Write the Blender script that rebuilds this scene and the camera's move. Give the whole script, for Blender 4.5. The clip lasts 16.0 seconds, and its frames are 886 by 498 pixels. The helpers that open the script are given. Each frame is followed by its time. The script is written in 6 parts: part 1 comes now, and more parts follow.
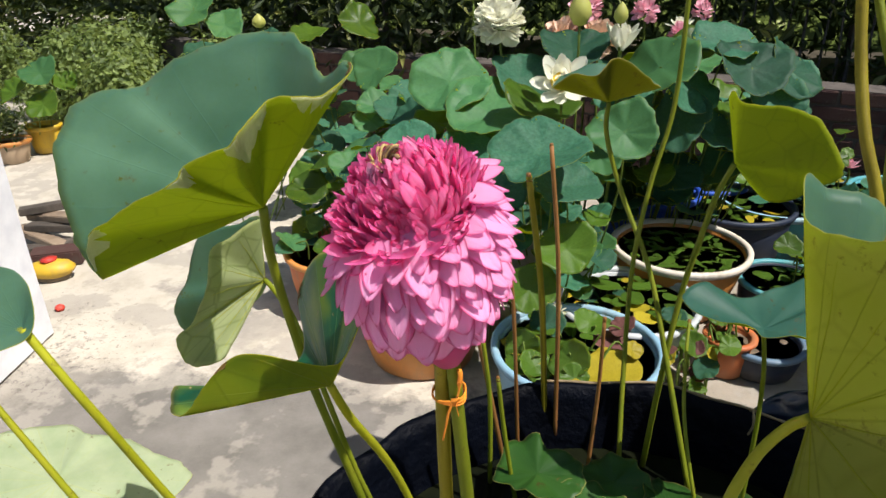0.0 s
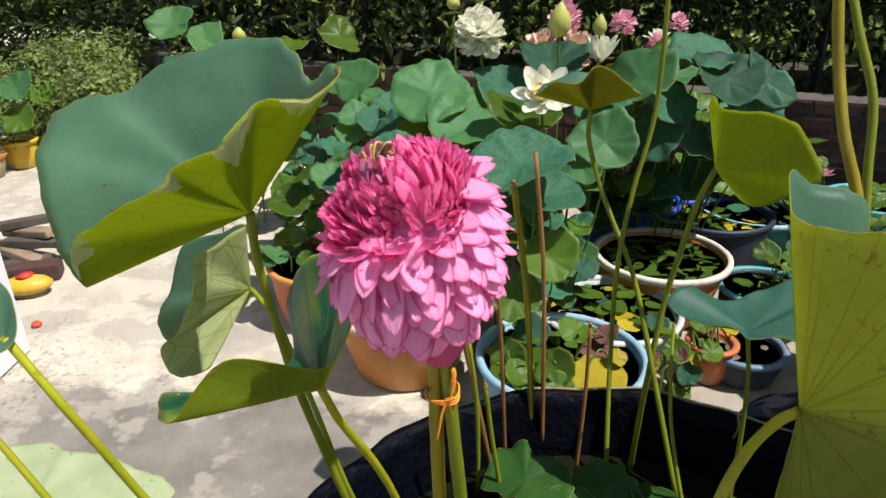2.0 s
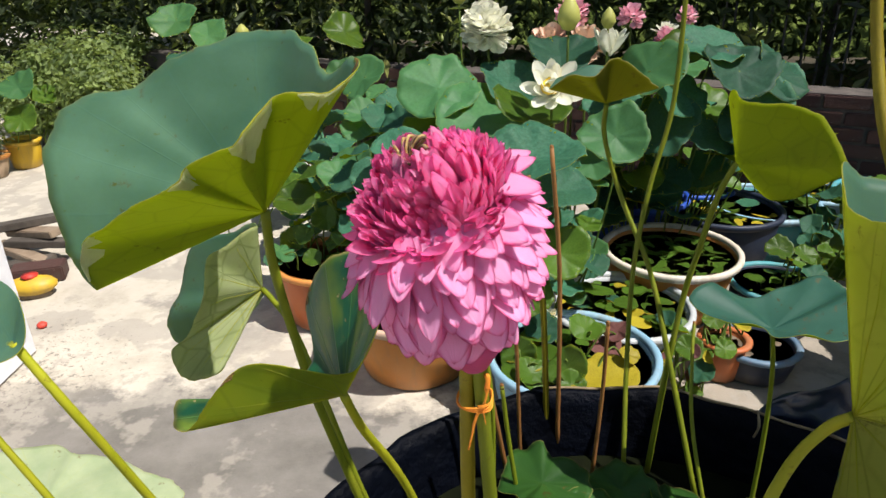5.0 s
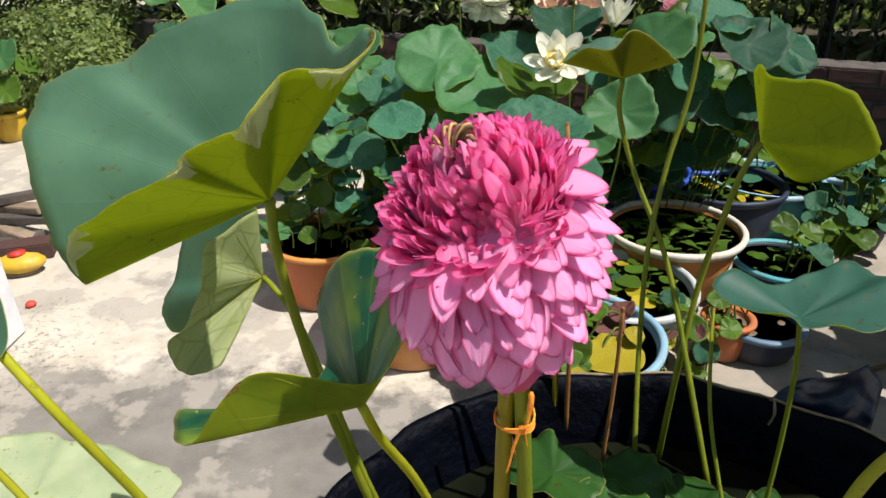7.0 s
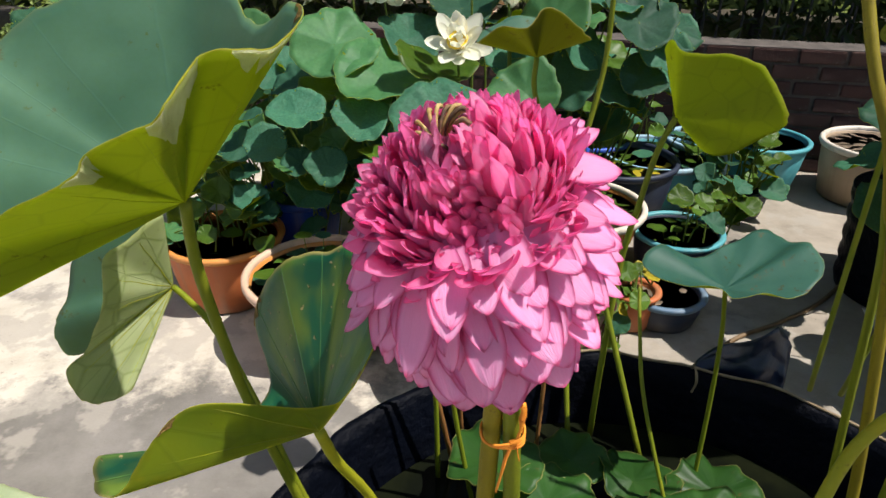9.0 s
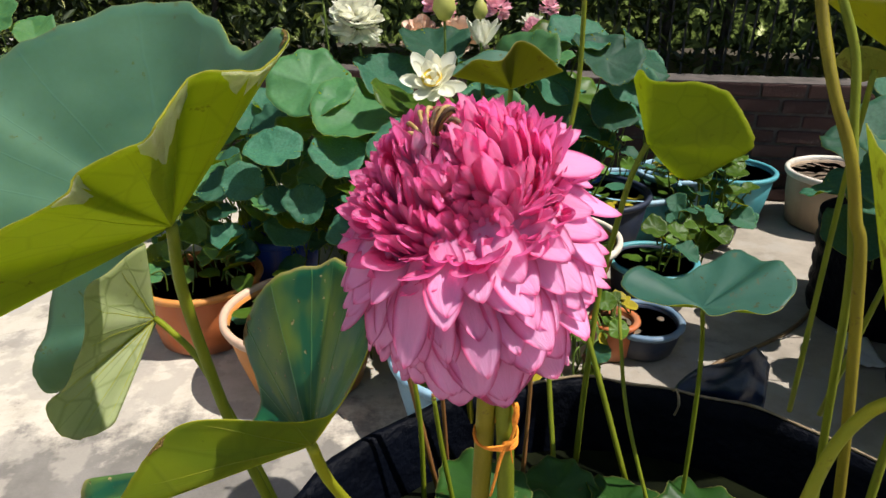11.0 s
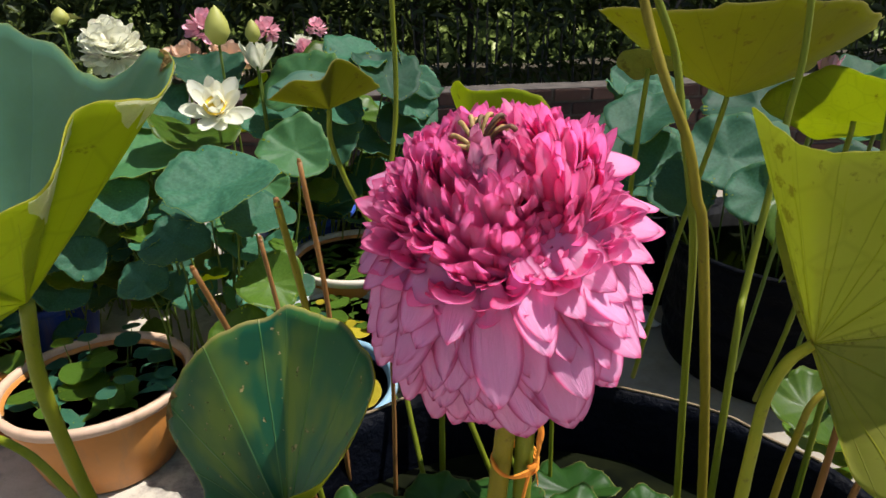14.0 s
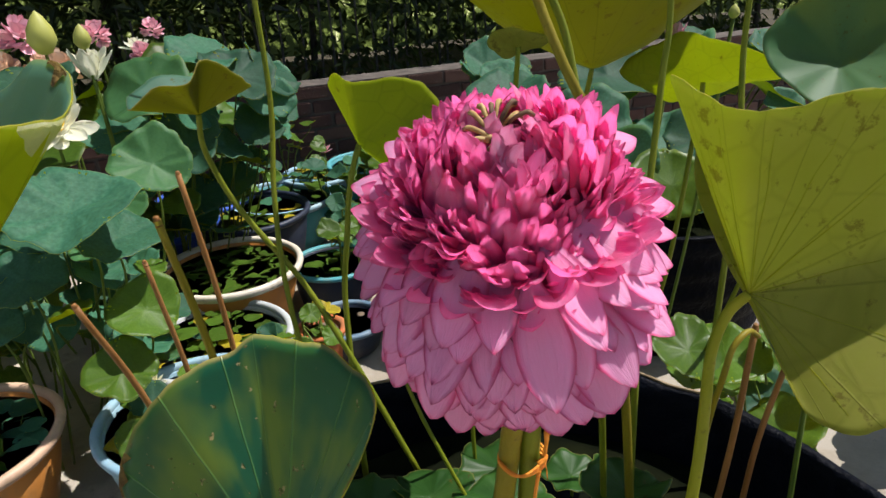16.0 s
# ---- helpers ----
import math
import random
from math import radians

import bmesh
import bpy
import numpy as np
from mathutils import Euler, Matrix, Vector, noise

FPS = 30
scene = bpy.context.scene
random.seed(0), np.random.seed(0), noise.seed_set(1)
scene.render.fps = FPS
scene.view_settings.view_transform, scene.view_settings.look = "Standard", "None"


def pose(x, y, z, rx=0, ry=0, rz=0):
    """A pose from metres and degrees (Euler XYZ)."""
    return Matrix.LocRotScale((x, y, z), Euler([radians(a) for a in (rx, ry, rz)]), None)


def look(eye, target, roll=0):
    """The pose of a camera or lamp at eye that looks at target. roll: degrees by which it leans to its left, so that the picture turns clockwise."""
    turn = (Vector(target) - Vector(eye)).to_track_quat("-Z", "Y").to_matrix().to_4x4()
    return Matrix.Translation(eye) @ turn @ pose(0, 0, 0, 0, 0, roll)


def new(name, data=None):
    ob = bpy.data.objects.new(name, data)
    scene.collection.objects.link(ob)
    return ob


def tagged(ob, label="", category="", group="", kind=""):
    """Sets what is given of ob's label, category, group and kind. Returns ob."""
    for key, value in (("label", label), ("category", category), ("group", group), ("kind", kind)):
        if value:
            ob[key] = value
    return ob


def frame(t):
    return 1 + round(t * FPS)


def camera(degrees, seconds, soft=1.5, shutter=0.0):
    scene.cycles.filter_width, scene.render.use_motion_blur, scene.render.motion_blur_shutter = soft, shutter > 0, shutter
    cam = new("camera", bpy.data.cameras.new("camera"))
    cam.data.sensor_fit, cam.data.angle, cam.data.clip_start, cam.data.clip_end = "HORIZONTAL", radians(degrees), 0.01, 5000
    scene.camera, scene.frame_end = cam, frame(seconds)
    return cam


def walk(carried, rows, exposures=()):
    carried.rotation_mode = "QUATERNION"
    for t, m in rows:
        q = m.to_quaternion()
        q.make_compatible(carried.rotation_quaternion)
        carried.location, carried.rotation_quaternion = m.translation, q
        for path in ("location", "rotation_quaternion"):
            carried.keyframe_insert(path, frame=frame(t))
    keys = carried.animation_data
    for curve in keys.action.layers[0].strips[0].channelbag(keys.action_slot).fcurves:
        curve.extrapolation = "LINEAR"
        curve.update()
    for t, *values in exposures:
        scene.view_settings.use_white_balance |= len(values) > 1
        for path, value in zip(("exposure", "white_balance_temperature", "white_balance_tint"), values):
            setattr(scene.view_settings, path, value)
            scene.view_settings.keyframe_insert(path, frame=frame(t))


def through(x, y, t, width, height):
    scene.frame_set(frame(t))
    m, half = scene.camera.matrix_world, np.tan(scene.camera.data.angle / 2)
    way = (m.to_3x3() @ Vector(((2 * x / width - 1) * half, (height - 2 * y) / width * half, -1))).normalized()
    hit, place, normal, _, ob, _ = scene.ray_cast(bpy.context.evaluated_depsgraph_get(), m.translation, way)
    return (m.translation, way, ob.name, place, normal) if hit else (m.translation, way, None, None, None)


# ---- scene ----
cam = camera(66.8, 16.0)
PATH = [
    (0, (0.154, 0.124, 1.381), (-0.152, 1.909, 0.531), -0.7),
    (0.5, (0.151, 0.122, 1.378), (-0.115, 1.919, 0.542), -0.7),
    (1, (0.151, 0.123, 1.377), (-0.11, 1.928, 0.556), -0.8),
    (1.5, (0.148, 0.12, 1.374), (-0.11, 1.929, 0.56), -0.8),
    (2, (0.147, 0.118, 1.372), (-0.106, 1.927, 0.558), -0.6),
    (2.5, (0.143, 0.119, 1.369), (-0.105, 1.934, 0.567), -0.6),
    (3, (0.14, 0.12, 1.367), (-0.11, 1.937, 0.568), -0.8),
    (3.5, (0.135, 0.125, 1.365), (-0.105, 1.943, 0.567), -0.7),
    (4, (0.13, 0.125, 1.366), (-0.117, 1.945, 0.573), -0.8),
    (6.5, (0.103, 0.18, 1.358), (-0.161, 1.953, 0.47), -1.4),
    (7, (0.089, 0.192, 1.357), (-0.143, 1.965, 0.461), -0.8),
    (7.5, (0.079, 0.206, 1.354), (-0.106, 1.975, 0.439), -0.6),
    (8, (0.068, 0.215, 1.349), (-0.046, 1.983, 0.421), -0.2),
    (8.5, (0.058, 0.227, 1.346), (0.021, 1.993, 0.408), -0.1),
    (9, (0.045, 0.237, 1.342), (0.113, 2.004, 0.408), 0.0),
    (11.5, (0.032, 0.218, 1.328), (0.218, 2.036, 0.515), -0.8),
    (12, (0.008, 0.222, 1.327), (0.37, 2.012, 0.513), -1.5),
    (12.5, (-0.02, 0.233, 1.327), (0.43, 2.011, 0.53), -1.7),
    (13, (-0.036, 0.248, 1.324), (0.53, 1.995, 0.532), -1.6),
    (13.5, (-0.055, 0.263, 1.322), (0.607, 1.979, 0.535), -1.5),
    (14, (-0.066, 0.277, 1.32), (0.717, 1.944, 0.541), -0.7),
    (14.5, (-0.079, 0.287, 1.316), (0.8, 1.909, 0.543), -0.7),
    (15, (-0.087, 0.304, 1.312), (0.863, 1.879, 0.527), -0.7),
    (15.5, (-0.097, 0.319, 1.311), (0.96, 1.811, 0.501), -1.0),
    (16, (-0.104, 0.327, 1.318), (1.01, 1.771, 0.499), -3.1),
]
walk(cam, [(t, look(eye, target, roll)) for t, eye, target, roll in PATH])


# ---- world, sun, exposure ----
SUN = Vector((0.52, -0.17, 1.0)).normalized()
world = bpy.data.worlds.new("sky")
scene.world = world
world.use_nodes = True
wn = world.node_tree.nodes
sky = wn.new("ShaderNodeTexSky")
sky.sky_type, sky.sun_disc = "NISHITA", False
sky.sun_elevation = math.asin(SUN.z)
sky.sun_rotation = math.atan2(SUN.x, SUN.y)
wn["Background"].inputs["Strength"].default_value = 0.072
world.node_tree.links.new(sky.outputs[0], wn["Background"].inputs["Color"])
sun = new("sun", bpy.data.lights.new("sun", "SUN"))
sun.data.energy, sun.data.angle, sun.data.color = 4.7, radians(0.5), (1.0, 0.95, 0.91)
sun.matrix_world = look(SUN * 20, (0, 0, 0))
scene.view_settings.exposure = 0.58


# ---- materials ----
class Nodes:
    """A short way to write node materials."""

    def __init__(self, name):
        self.m = bpy.data.materials.new(name)
        self.m.use_nodes = True
        self.t = self.m.node_tree
        self.out = self.t.nodes["Material Output"]
        self.p = self.t.nodes["Principled BSDF"]

    def add(self, kind, **inputs):
        n = self.t.nodes.new("ShaderNode" + kind)
        for k, v in inputs.items():
            self.put(n.inputs[k.replace("_", " ")], v)
        return n

    def put(self, socket, v):
        if isinstance(v, bpy.types.NodeSocket):
            self.t.links.new(v, socket)
        elif isinstance(v, tuple) and len(v) == 3 and socket.type == "RGBA":
            socket.default_value = (*v, 1)
        else:
            socket.default_value = v

    def coords(self, kind="Object"):
        return self.add("TexCoord").outputs[kind]

    def noise(self, scale, vector=None, detail=4.0, rough=0.55):
        n = self.add("TexNoise", Scale=scale, Detail=detail, Roughness=rough)
        self.put(n.inputs["Vector"], vector or self.coords())
        return n.outputs["Fac"]

    def ramp(self, fac, *stops):
        n = self.add("ValToRGB", Fac=fac)
        e = n.color_ramp.elements
        while len(e) < len(stops):
            e.new(0.5)
        for el, (pos, col) in zip(e, stops):
            el.position = pos
            el.color = (*col, 1) if isinstance(col, tuple) else (col, col, col, 1)
        return n.outputs["Color"]

    def mix(self, fac, a, b, blend="MIX"):
        n = self.t.nodes.new("ShaderNodeMix")
        n.data_type, n.blend_type = "RGBA", blend
        self.put(n.inputs["Factor"], fac)
        self.put(n.inputs["A"], a)
        self.put(n.inputs["B"], b)
        return n.outputs["Result"]

    def math(self, op, a, b=0.0, c=0.0):
        n = self.t.nodes.new("ShaderNodeMath")
        n.operation = op
        for s, v in zip(n.inputs, (a, b, c)):
            self.put(s, v)
        return n.outputs[0]

    def bump(self, height, strength, distance=0.002):
        return self.add("Bump", Height=height, Strength=strength, Distance=distance).outputs[0]

    def finish(self, color, rough=0.6, normal=None, through=None, share=0.0, **more):
        self.put(self.p.inputs["Base Color"], color)
        self.put(self.p.inputs["Roughness"], rough)
        if normal is not None:
            self.put(self.p.inputs["Normal"], normal)
        for k, v in more.items():
            self.put(self.p.inputs[k.replace("_", " ")], v)
        if through is not None:
            tr = self.add("BsdfTranslucent", Color=through)
            if normal is not None:
                self.put(tr.inputs["Normal"], normal)
            mx = self.add("MixShader", Fac=share)
            self.t.links.new(self.p.outputs[0], mx.inputs[1])
            self.t.links.new(tr.outputs[0], mx.inputs[2])
            self.t.links.new(mx.outputs[0], self.out.inputs[0])
        return self.m


def vary(n, amount):
    """A value round 1 that differs from object to object."""
    r = n.add("ObjectInfo").outputs["Random"]
    return n.math("MULTIPLY_ADD", r, 2 * amount, 1 - amount)


def plain(name, c1, c2, scale=8.0, rough=0.6, bump=0.15, fine=120.0, metal=0.0, spread=0.0):
    n = Nodes(name)
    a = n.ramp(n.noise(scale), (0.3, c1), (0.7, c2))
    f = n.noise(fine, detail=3)
    col = n.mix(n.math("MULTIPLY", f, 0.35), a, n.mix(0.5, a, c1, "MULTIPLY"))
    if spread:
        col = n.mix(1.0, col, vary(n, spread), "MULTIPLY")
    return n.finish(col, n.math("MULTIPLY_ADD", f, 0.2, rough - 0.1), n.bump(f, bump, 0.002), Metallic=metal)


def leaf_veins(n, uv, count, width):
    """1 on the veins that run from the middle of a round leaf to its rim, 0 between them."""
    sep = n.add("SeparateXYZ", Vector=uv)
    a, r = sep.outputs[0], sep.outputs[1]
    wob = n.math("MULTIPLY_ADD", n.noise(9.0), 0.012, a)
    saw = n.math("ABSOLUTE", n.math("SUBTRACT", n.math("FRACT", n.math("MULTIPLY", wob, count)), 0.5))
    w = n.math("DIVIDE", width, n.math("MAXIMUM", r, 0.12))
    return n.math("SUBTRACT", 1.0, n.math("SMOOTH_MIN", n.math("DIVIDE", saw, w), 1.0, 0.2)), r


def leaf_material(name, c1, c2, thru, share, veins, vein_col, rough, dry=0.0, spread=0.12, spots=0.64, pale=0.0, web=0.0, bands=0.0):
    n = Nodes(name)
    uv = n.coords("UV")
    v, r = leaf_veins(n, uv, 21, 0.02)
    v = n.math("MULTIPLY", n.math("MAXIMUM", v, 0.0), veins)
    if web:
        cell = n.add("TexVoronoi", Scale=24.0, Vector=n.coords())
        cell.feature = "DISTANCE_TO_EDGE"
        v = n.math("MAXIMUM", v, n.math("MULTIPLY", n.ramp(cell.outputs["Distance"], (0.0, 1.0), (0.06, 0.0)), web))
    col = n.ramp(n.noise(14.0, detail=5), (0.32, c1), (0.68, c2))
    col = n.mix(n.math("MULTIPLY", n.noise(260.0, detail=2), 0.3), col, n.mix(0.6, col, c1, "MULTIPLY"))
    if bands:
        fan = n.add("Mapping", Vector=uv, Scale=(11.0, 1.2, 1.0)).outputs[0]
        col = n.mix(n.math("MULTIPLY", n.ramp(n.noise(1.0, fan, 3.0), (0.48, 0.0), (0.62, 1.0)), bands), col, (0.15, 0.22, 0.03))
    col = n.mix(v, col, vein_col)
    brown = n.ramp(n.noise(38.0, detail=6, rough=0.7), (spots, 0.0), (spots + 0.06, 1.0))
    col = n.mix(n.math("MULTIPLY", brown, 0.55), col, (0.16, 0.09, 0.02))
    speck = n.ramp(n.noise(150.0 if bands else 95.0, detail=3, rough=0.6), (0.665 if bands else 0.625, 0.0), (0.68 if bands else 0.645, 0.95))
    if not bands:
        speck = n.math("MULTIPLY", speck, n.ramp(n.noise(17.0), (0.57, 0.0), (0.63, 1.0)))
    col = n.mix(speck, col, n.ramp(n.noise(330.0, detail=2), (0.42, (0.03, 0.015, 0.005)), (0.58, (0.42, 0.33, 0.14))) if bands else (0.05, 0.025, 0.008))
    edge = n.ramp(r, (0.990 if dry < 0.6 else 0.978, 0.0), (1.0, 1.0))
    col = n.mix(n.math("MULTIPLY", edge, dry), col, (0.36, 0.30, 0.10))
    if pale:
        skin = n.math("MULTIPLY", n.ramp(n.noise(24.0, detail=6, rough=0.6), (0.42, 0.0), (0.48, 1.0)), n.ramp(n.math("ADD", r, n.math("MULTIPLY", n.noise(9.0), 0.9)), (1.36, 0.0), (1.42, 1.0)))
        col = n.mix(n.math("MULTIPLY", skin, pale), col, (0.58, 0.62, 0.44))
    col = n.mix(1.0, col, vary(n, spread), "MULTIPLY")
    tcol = n.mix(n.math("MULTIPLY", v, 0.6), thru, n.mix(0.75, thru, vein_col, "MULTIPLY"))
    tcol = n.mix(n.math("MULTIPLY", brown, 0.5), tcol, (0.2, 0.10, 0.01))
    h = n.math("ADD", n.math("MULTIPLY", v, 0.8), n.math("MULTIPLY", n.noise(60.0), 0.3))
    return n.finish(col, rough, n.bump(h, 0.5, 0.0015), tcol, share, Specular_IOR_Level=0.2)


LEAF_TOP = leaf_material("leaf_upper_side", (0.038, 0.112, 0.078), (0.074, 0.170, 0.118), (0.50, 0.66, 0.045), 0.30, 0.17, (0.10, 0.22, 0.14), 0.45, 0.25)
LEAF_UNDER = leaf_material("leaf_under_side", (0.16, 0.185, 0.012), (0.25, 0.26, 0.022), (1.0, 0.98, 0.05), 0.62, 0.16, (0.12, 0.14, 0.02), 0.6, 0.5, pale=1.0, web=0.22)
# yellower, brighter copy of LEAF_UNDER with the sun on it put into the colour
LEAF_UNDER_SUNNY = leaf_material("leaf_under_side_sunlit_yellow", (0.33, 0.32, 0.055), (0.48, 0.45, 0.11), (0.82, 0.78, 0.10), 0.62, 0.5, (0.18, 0.17, 0.02), 0.6, 0.4, 0.08, 0.59, web=0.22)
# pale copy of LEAF_UNDER, brightened to put direct sun into the colour
LEAF_UNDER_PALE = leaf_material("leaf_under_side_pale", (0.34, 0.38, 0.17), (0.50, 0.53, 0.32), (0.86, 0.90, 0.22), 0.45, 0.5, (0.15, 0.20, 0.04), 0.45, 0.5, pale=0.6, web=0.45)
# a pale leaf, made paler still: its sunlight is put into the colour
LEAF_SUNLIT = leaf_material("leaf_upper_side_sunlit", (0.34, 0.43, 0.26), (0.50, 0.56, 0.36), (0.688, 0.774, 0.258), 0.35, 0.5, (0.55, 0.58, 0.22), 0.5, 0.4)
LEAF_WORN = leaf_material("leaf_upper_side_worn", (0.005, 0.070, 0.042), (0.016, 0.118, 0.055), (0.26, 0.56, 0.02), 0.17, 0.75, (0.12, 0.28, 0.07), 0.36, 1.0, spots=0.70, bands=0.9)
LEAF_DEEP = leaf_material("leaf_upper_side_deep", (0.018, 0.074, 0.054), (0.036, 0.108, 0.078), (0.30, 0.45, 0.04), 0.16, 0.12, (0.06, 0.15, 0.10), 0.5, 0.3, 0.05)
LEAF_LOW = leaf_material("low_leaf_upper_side", (0.013, 0.050, 0.009), (0.030, 0.088, 0.014), (0.301, 0.43, 0.026), 0.15, 0.3, (0.07, 0.14, 0.03), 0.45, 0.6, 0.25)


def skin_material():
    n = Nodes("dry_pale_leaf_skin")
    f = n.noise(120.0, detail=6, rough=0.7)
    col = n.ramp(f, (0.32, (0.30, 0.27, 0.12)), (0.44, (0.66, 0.70, 0.46)), (0.7, (0.82, 0.84, 0.68)))
    return n.finish(col, 0.4, n.bump(f, 0.8, 0.002), (1.0, 1.0, 0.80), 0.72)


LEAF_SKIN = skin_material()
LEAF_EATEN = plain("brown_eaten_leaf_skin", (0.16, 0.09, 0.02), (0.46, 0.30, 0.08), 160.0, 0.7, 0.9, 300.0)
LEAF_FAR = leaf_material("far_leaf_upper_side", (0.017, 0.078, 0.046), (0.050, 0.155, 0.086), (0.258, 0.43, 0.043), 0.2, 0.14, (0.06, 0.15, 0.09), 0.6, 0.3, 0.45)
LEAF_PALE = leaf_material("leaf_upper_side_pale", (0.036, 0.130, 0.050), (0.072, 0.190, 0.070), (0.43, 0.585, 0.086), 0.3, 0.14, (0.13, 0.25, 0.13), 0.5, 0.4, 0.25)
LEAF_OLD = leaf_material("leaf_under_side_ageing", (0.091, 0.084, 0.008), (0.14, 0.112, 0.014), (0.6, 0.495, 0.022), 0.42, 0.5, (0.10, 0.08, 0.01), 0.6, 0.9, 0.1, 0.58)
LILY_TOP = leaf_material("lily_pad_upper_side", (0.036, 0.090, 0.010), (0.078, 0.145, 0.017), (0.43, 0.516, 0.043), 0.25, 0.25, (0.2, 0.3, 0.08), 0.4, 0.5, 0.35)
LILY_YELLOW = leaf_material("lily_pad_yellowed", (0.34, 0.28, 0.02), (0.46, 0.37, 0.03), (0.7, 0.6, 0.05), 0.25, 0.25, (0.3, 0.22, 0.04), 0.45, 0.5, 0.2, 0.56)

LEAF_WINE = leaf_material("withered_wine_leaf", (0.10, 0.04, 0.035), (0.20, 0.09, 0.08), (0.3, 0.1, 0.06), 0.2, 0.3, (0.08, 0.03, 0.03), 0.5, 0.5)


def stalk_material(name, c1, c2, brown):
    n = Nodes(name)
    co = n.coords()
    long = n.add("Mapping", Vector=co, Scale=(60.0, 60.0, 5.0)).outputs[0]
    col = n.ramp(n.noise(1.0, long), (0.3, c1), (0.7, c2))
    spot = n.ramp(n.noise(90.0, detail=6, rough=0.7), (0.6, 0.0), (0.68, 1.0))
    col = n.mix(n.math("MULTIPLY", spot, brown), col, (0.10, 0.05, 0.015))
    col = n.mix(1.0, col, vary(n, 0.12), "MULTIPLY")
    return n.finish(col, 0.5, n.bump(n.noise(420.0), 0.6, 0.0008), (0.5, 0.55, 0.02), 0.12, Specular_IOR_Level=0.25)


STALK = stalk_material("green_stalk", (0.13, 0.17, 0.008), (0.21, 0.23, 0.014), 0.5)
STALK_YELLOW = stalk_material("yellow_green_stalk", (0.28, 0.30, 0.010), (0.38, 0.37, 0.018), 0.6)
# darker copy of the green stalk; shade among the far leaves is in its colour
STALK_FAR = stalk_material("far_green_stalk", (0.07, 0.12, 0.018), (0.14, 0.19, 0.03), 0.4)
STALK_DRY = stalk_material("brown_dry_stalk", (0.20, 0.085, 0.025), (0.32, 0.15, 0.05), 0.7)
STALK_OLIVE = stalk_material("olive_stalk", (0.18, 0.14, 0.008), (0.27, 0.22, 0.014), 0.75)


def petal_material(name, middle, edge, thru, share, streak=0.7, line=0.0):
    """Pale middle, streaks along the petal, a deeper border; line: a fine dark edge."""
    n = Nodes(name)
    sep = n.add("SeparateXYZ", Vector=n.coords("UV"))
    across, along = sep.outputs[0], sep.outputs[1]
    side = n.math("MULTIPLY", n.math("ABSOLUTE", n.math("SUBTRACT", across, 0.5)), 2.0)
    rim = n.math("MAXIMUM", n.math("POWER", side, 4.0), n.math("POWER", along, 7.0))
    lines = n.add("Mapping", Vector=n.coords("UV"), Scale=(34.0, 2.0, 1.0)).outputs[0]
    vein = n.noise(1.0, lines, 3.0)
    blotch = n.noise(90.0, n.coords(), 4.0)
    col = n.mix(n.ramp(vein, (0.43, 0.0), (0.63, streak)), middle, edge)
    col = n.mix(n.ramp(rim, (0.2, 0.0), (0.8, 0.55 if line else 1.0)), col, edge)
    if line:
        border = n.math("MAXIMUM", side, n.math("ADD", n.math("MULTIPLY", along, 0.995), n.math("MULTIPLY", blotch, 0.02)))
        col = n.mix(n.ramp(border, (0.86, 0.0), (0.97, line)), col, n.mix(0.75, edge, edge, "MULTIPLY"))
    col = n.mix(n.ramp(along, (0.0, 0.35), (0.4, 0.0)), col, edge)
    col = n.mix(n.ramp(blotch, (0.45, 0.0), (0.75, 0.18)), col, edge)
    col = n.mix(1.0, col, vary(n, 0.10), "MULTIPLY")
    return n.finish(col, 0.55, n.bump(vein, 0.5, 0.001), thru, share, Sheen_Weight=0.04)


PETAL_CROWN = petal_material("deep_pink_petal", (1.0, 0.60, 0.86), (1.0, 0.058, 0.35), (1.0, 0.44, 0.71), 0.80, 0.5, 0.6)
PETAL_SKIRT = petal_material("pale_pink_petal", (1.0, 0.60, 0.84), (0.80, 0.05, 0.30), (1.0, 0.62, 0.84), 0.62, 0.16, 0.95)
PETAL_MAUVE = petal_material("faded_mauve_petal", (0.94, 0.62, 0.78), (0.78, 0.10, 0.34), (0.98, 0.58, 0.76), 0.65, 0.6)
PETAL_WHITE = petal_material("cream_white_petal", (0.97, 0.96, 0.84), (0.96, 0.94, 0.74), (1.0, 1.0, 0.93), 0.6)
PETAL_ROSE = petal_material("rose_petal", (0.95, 0.70, 0.76), (0.88, 0.42, 0.54), (0.97, 0.7, 0.75), 0.45)
BUD = petal_material("green_bud", (0.36, 0.48, 0.07), (0.40, 0.40, 0.09), (0.7, 0.8, 0.2), 0.2)
STAMEN = plain("ochre_stamen", (0.30, 0.17, 0.04), (0.52, 0.38, 0.15), 200.0, 0.7, 0.4, 400.0)
STAMEN_DARK = plain("brown_stamen", (0.07, 0.035, 0.02), (0.22, 0.12, 0.05), 200.0, 0.7, 0.4, 400.0)
TWINE = plain("orange_twine", (0.70, 0.20, 0.01), (0.85, 0.33, 0.02), 90.0, 0.7, 0.6, 700.0)


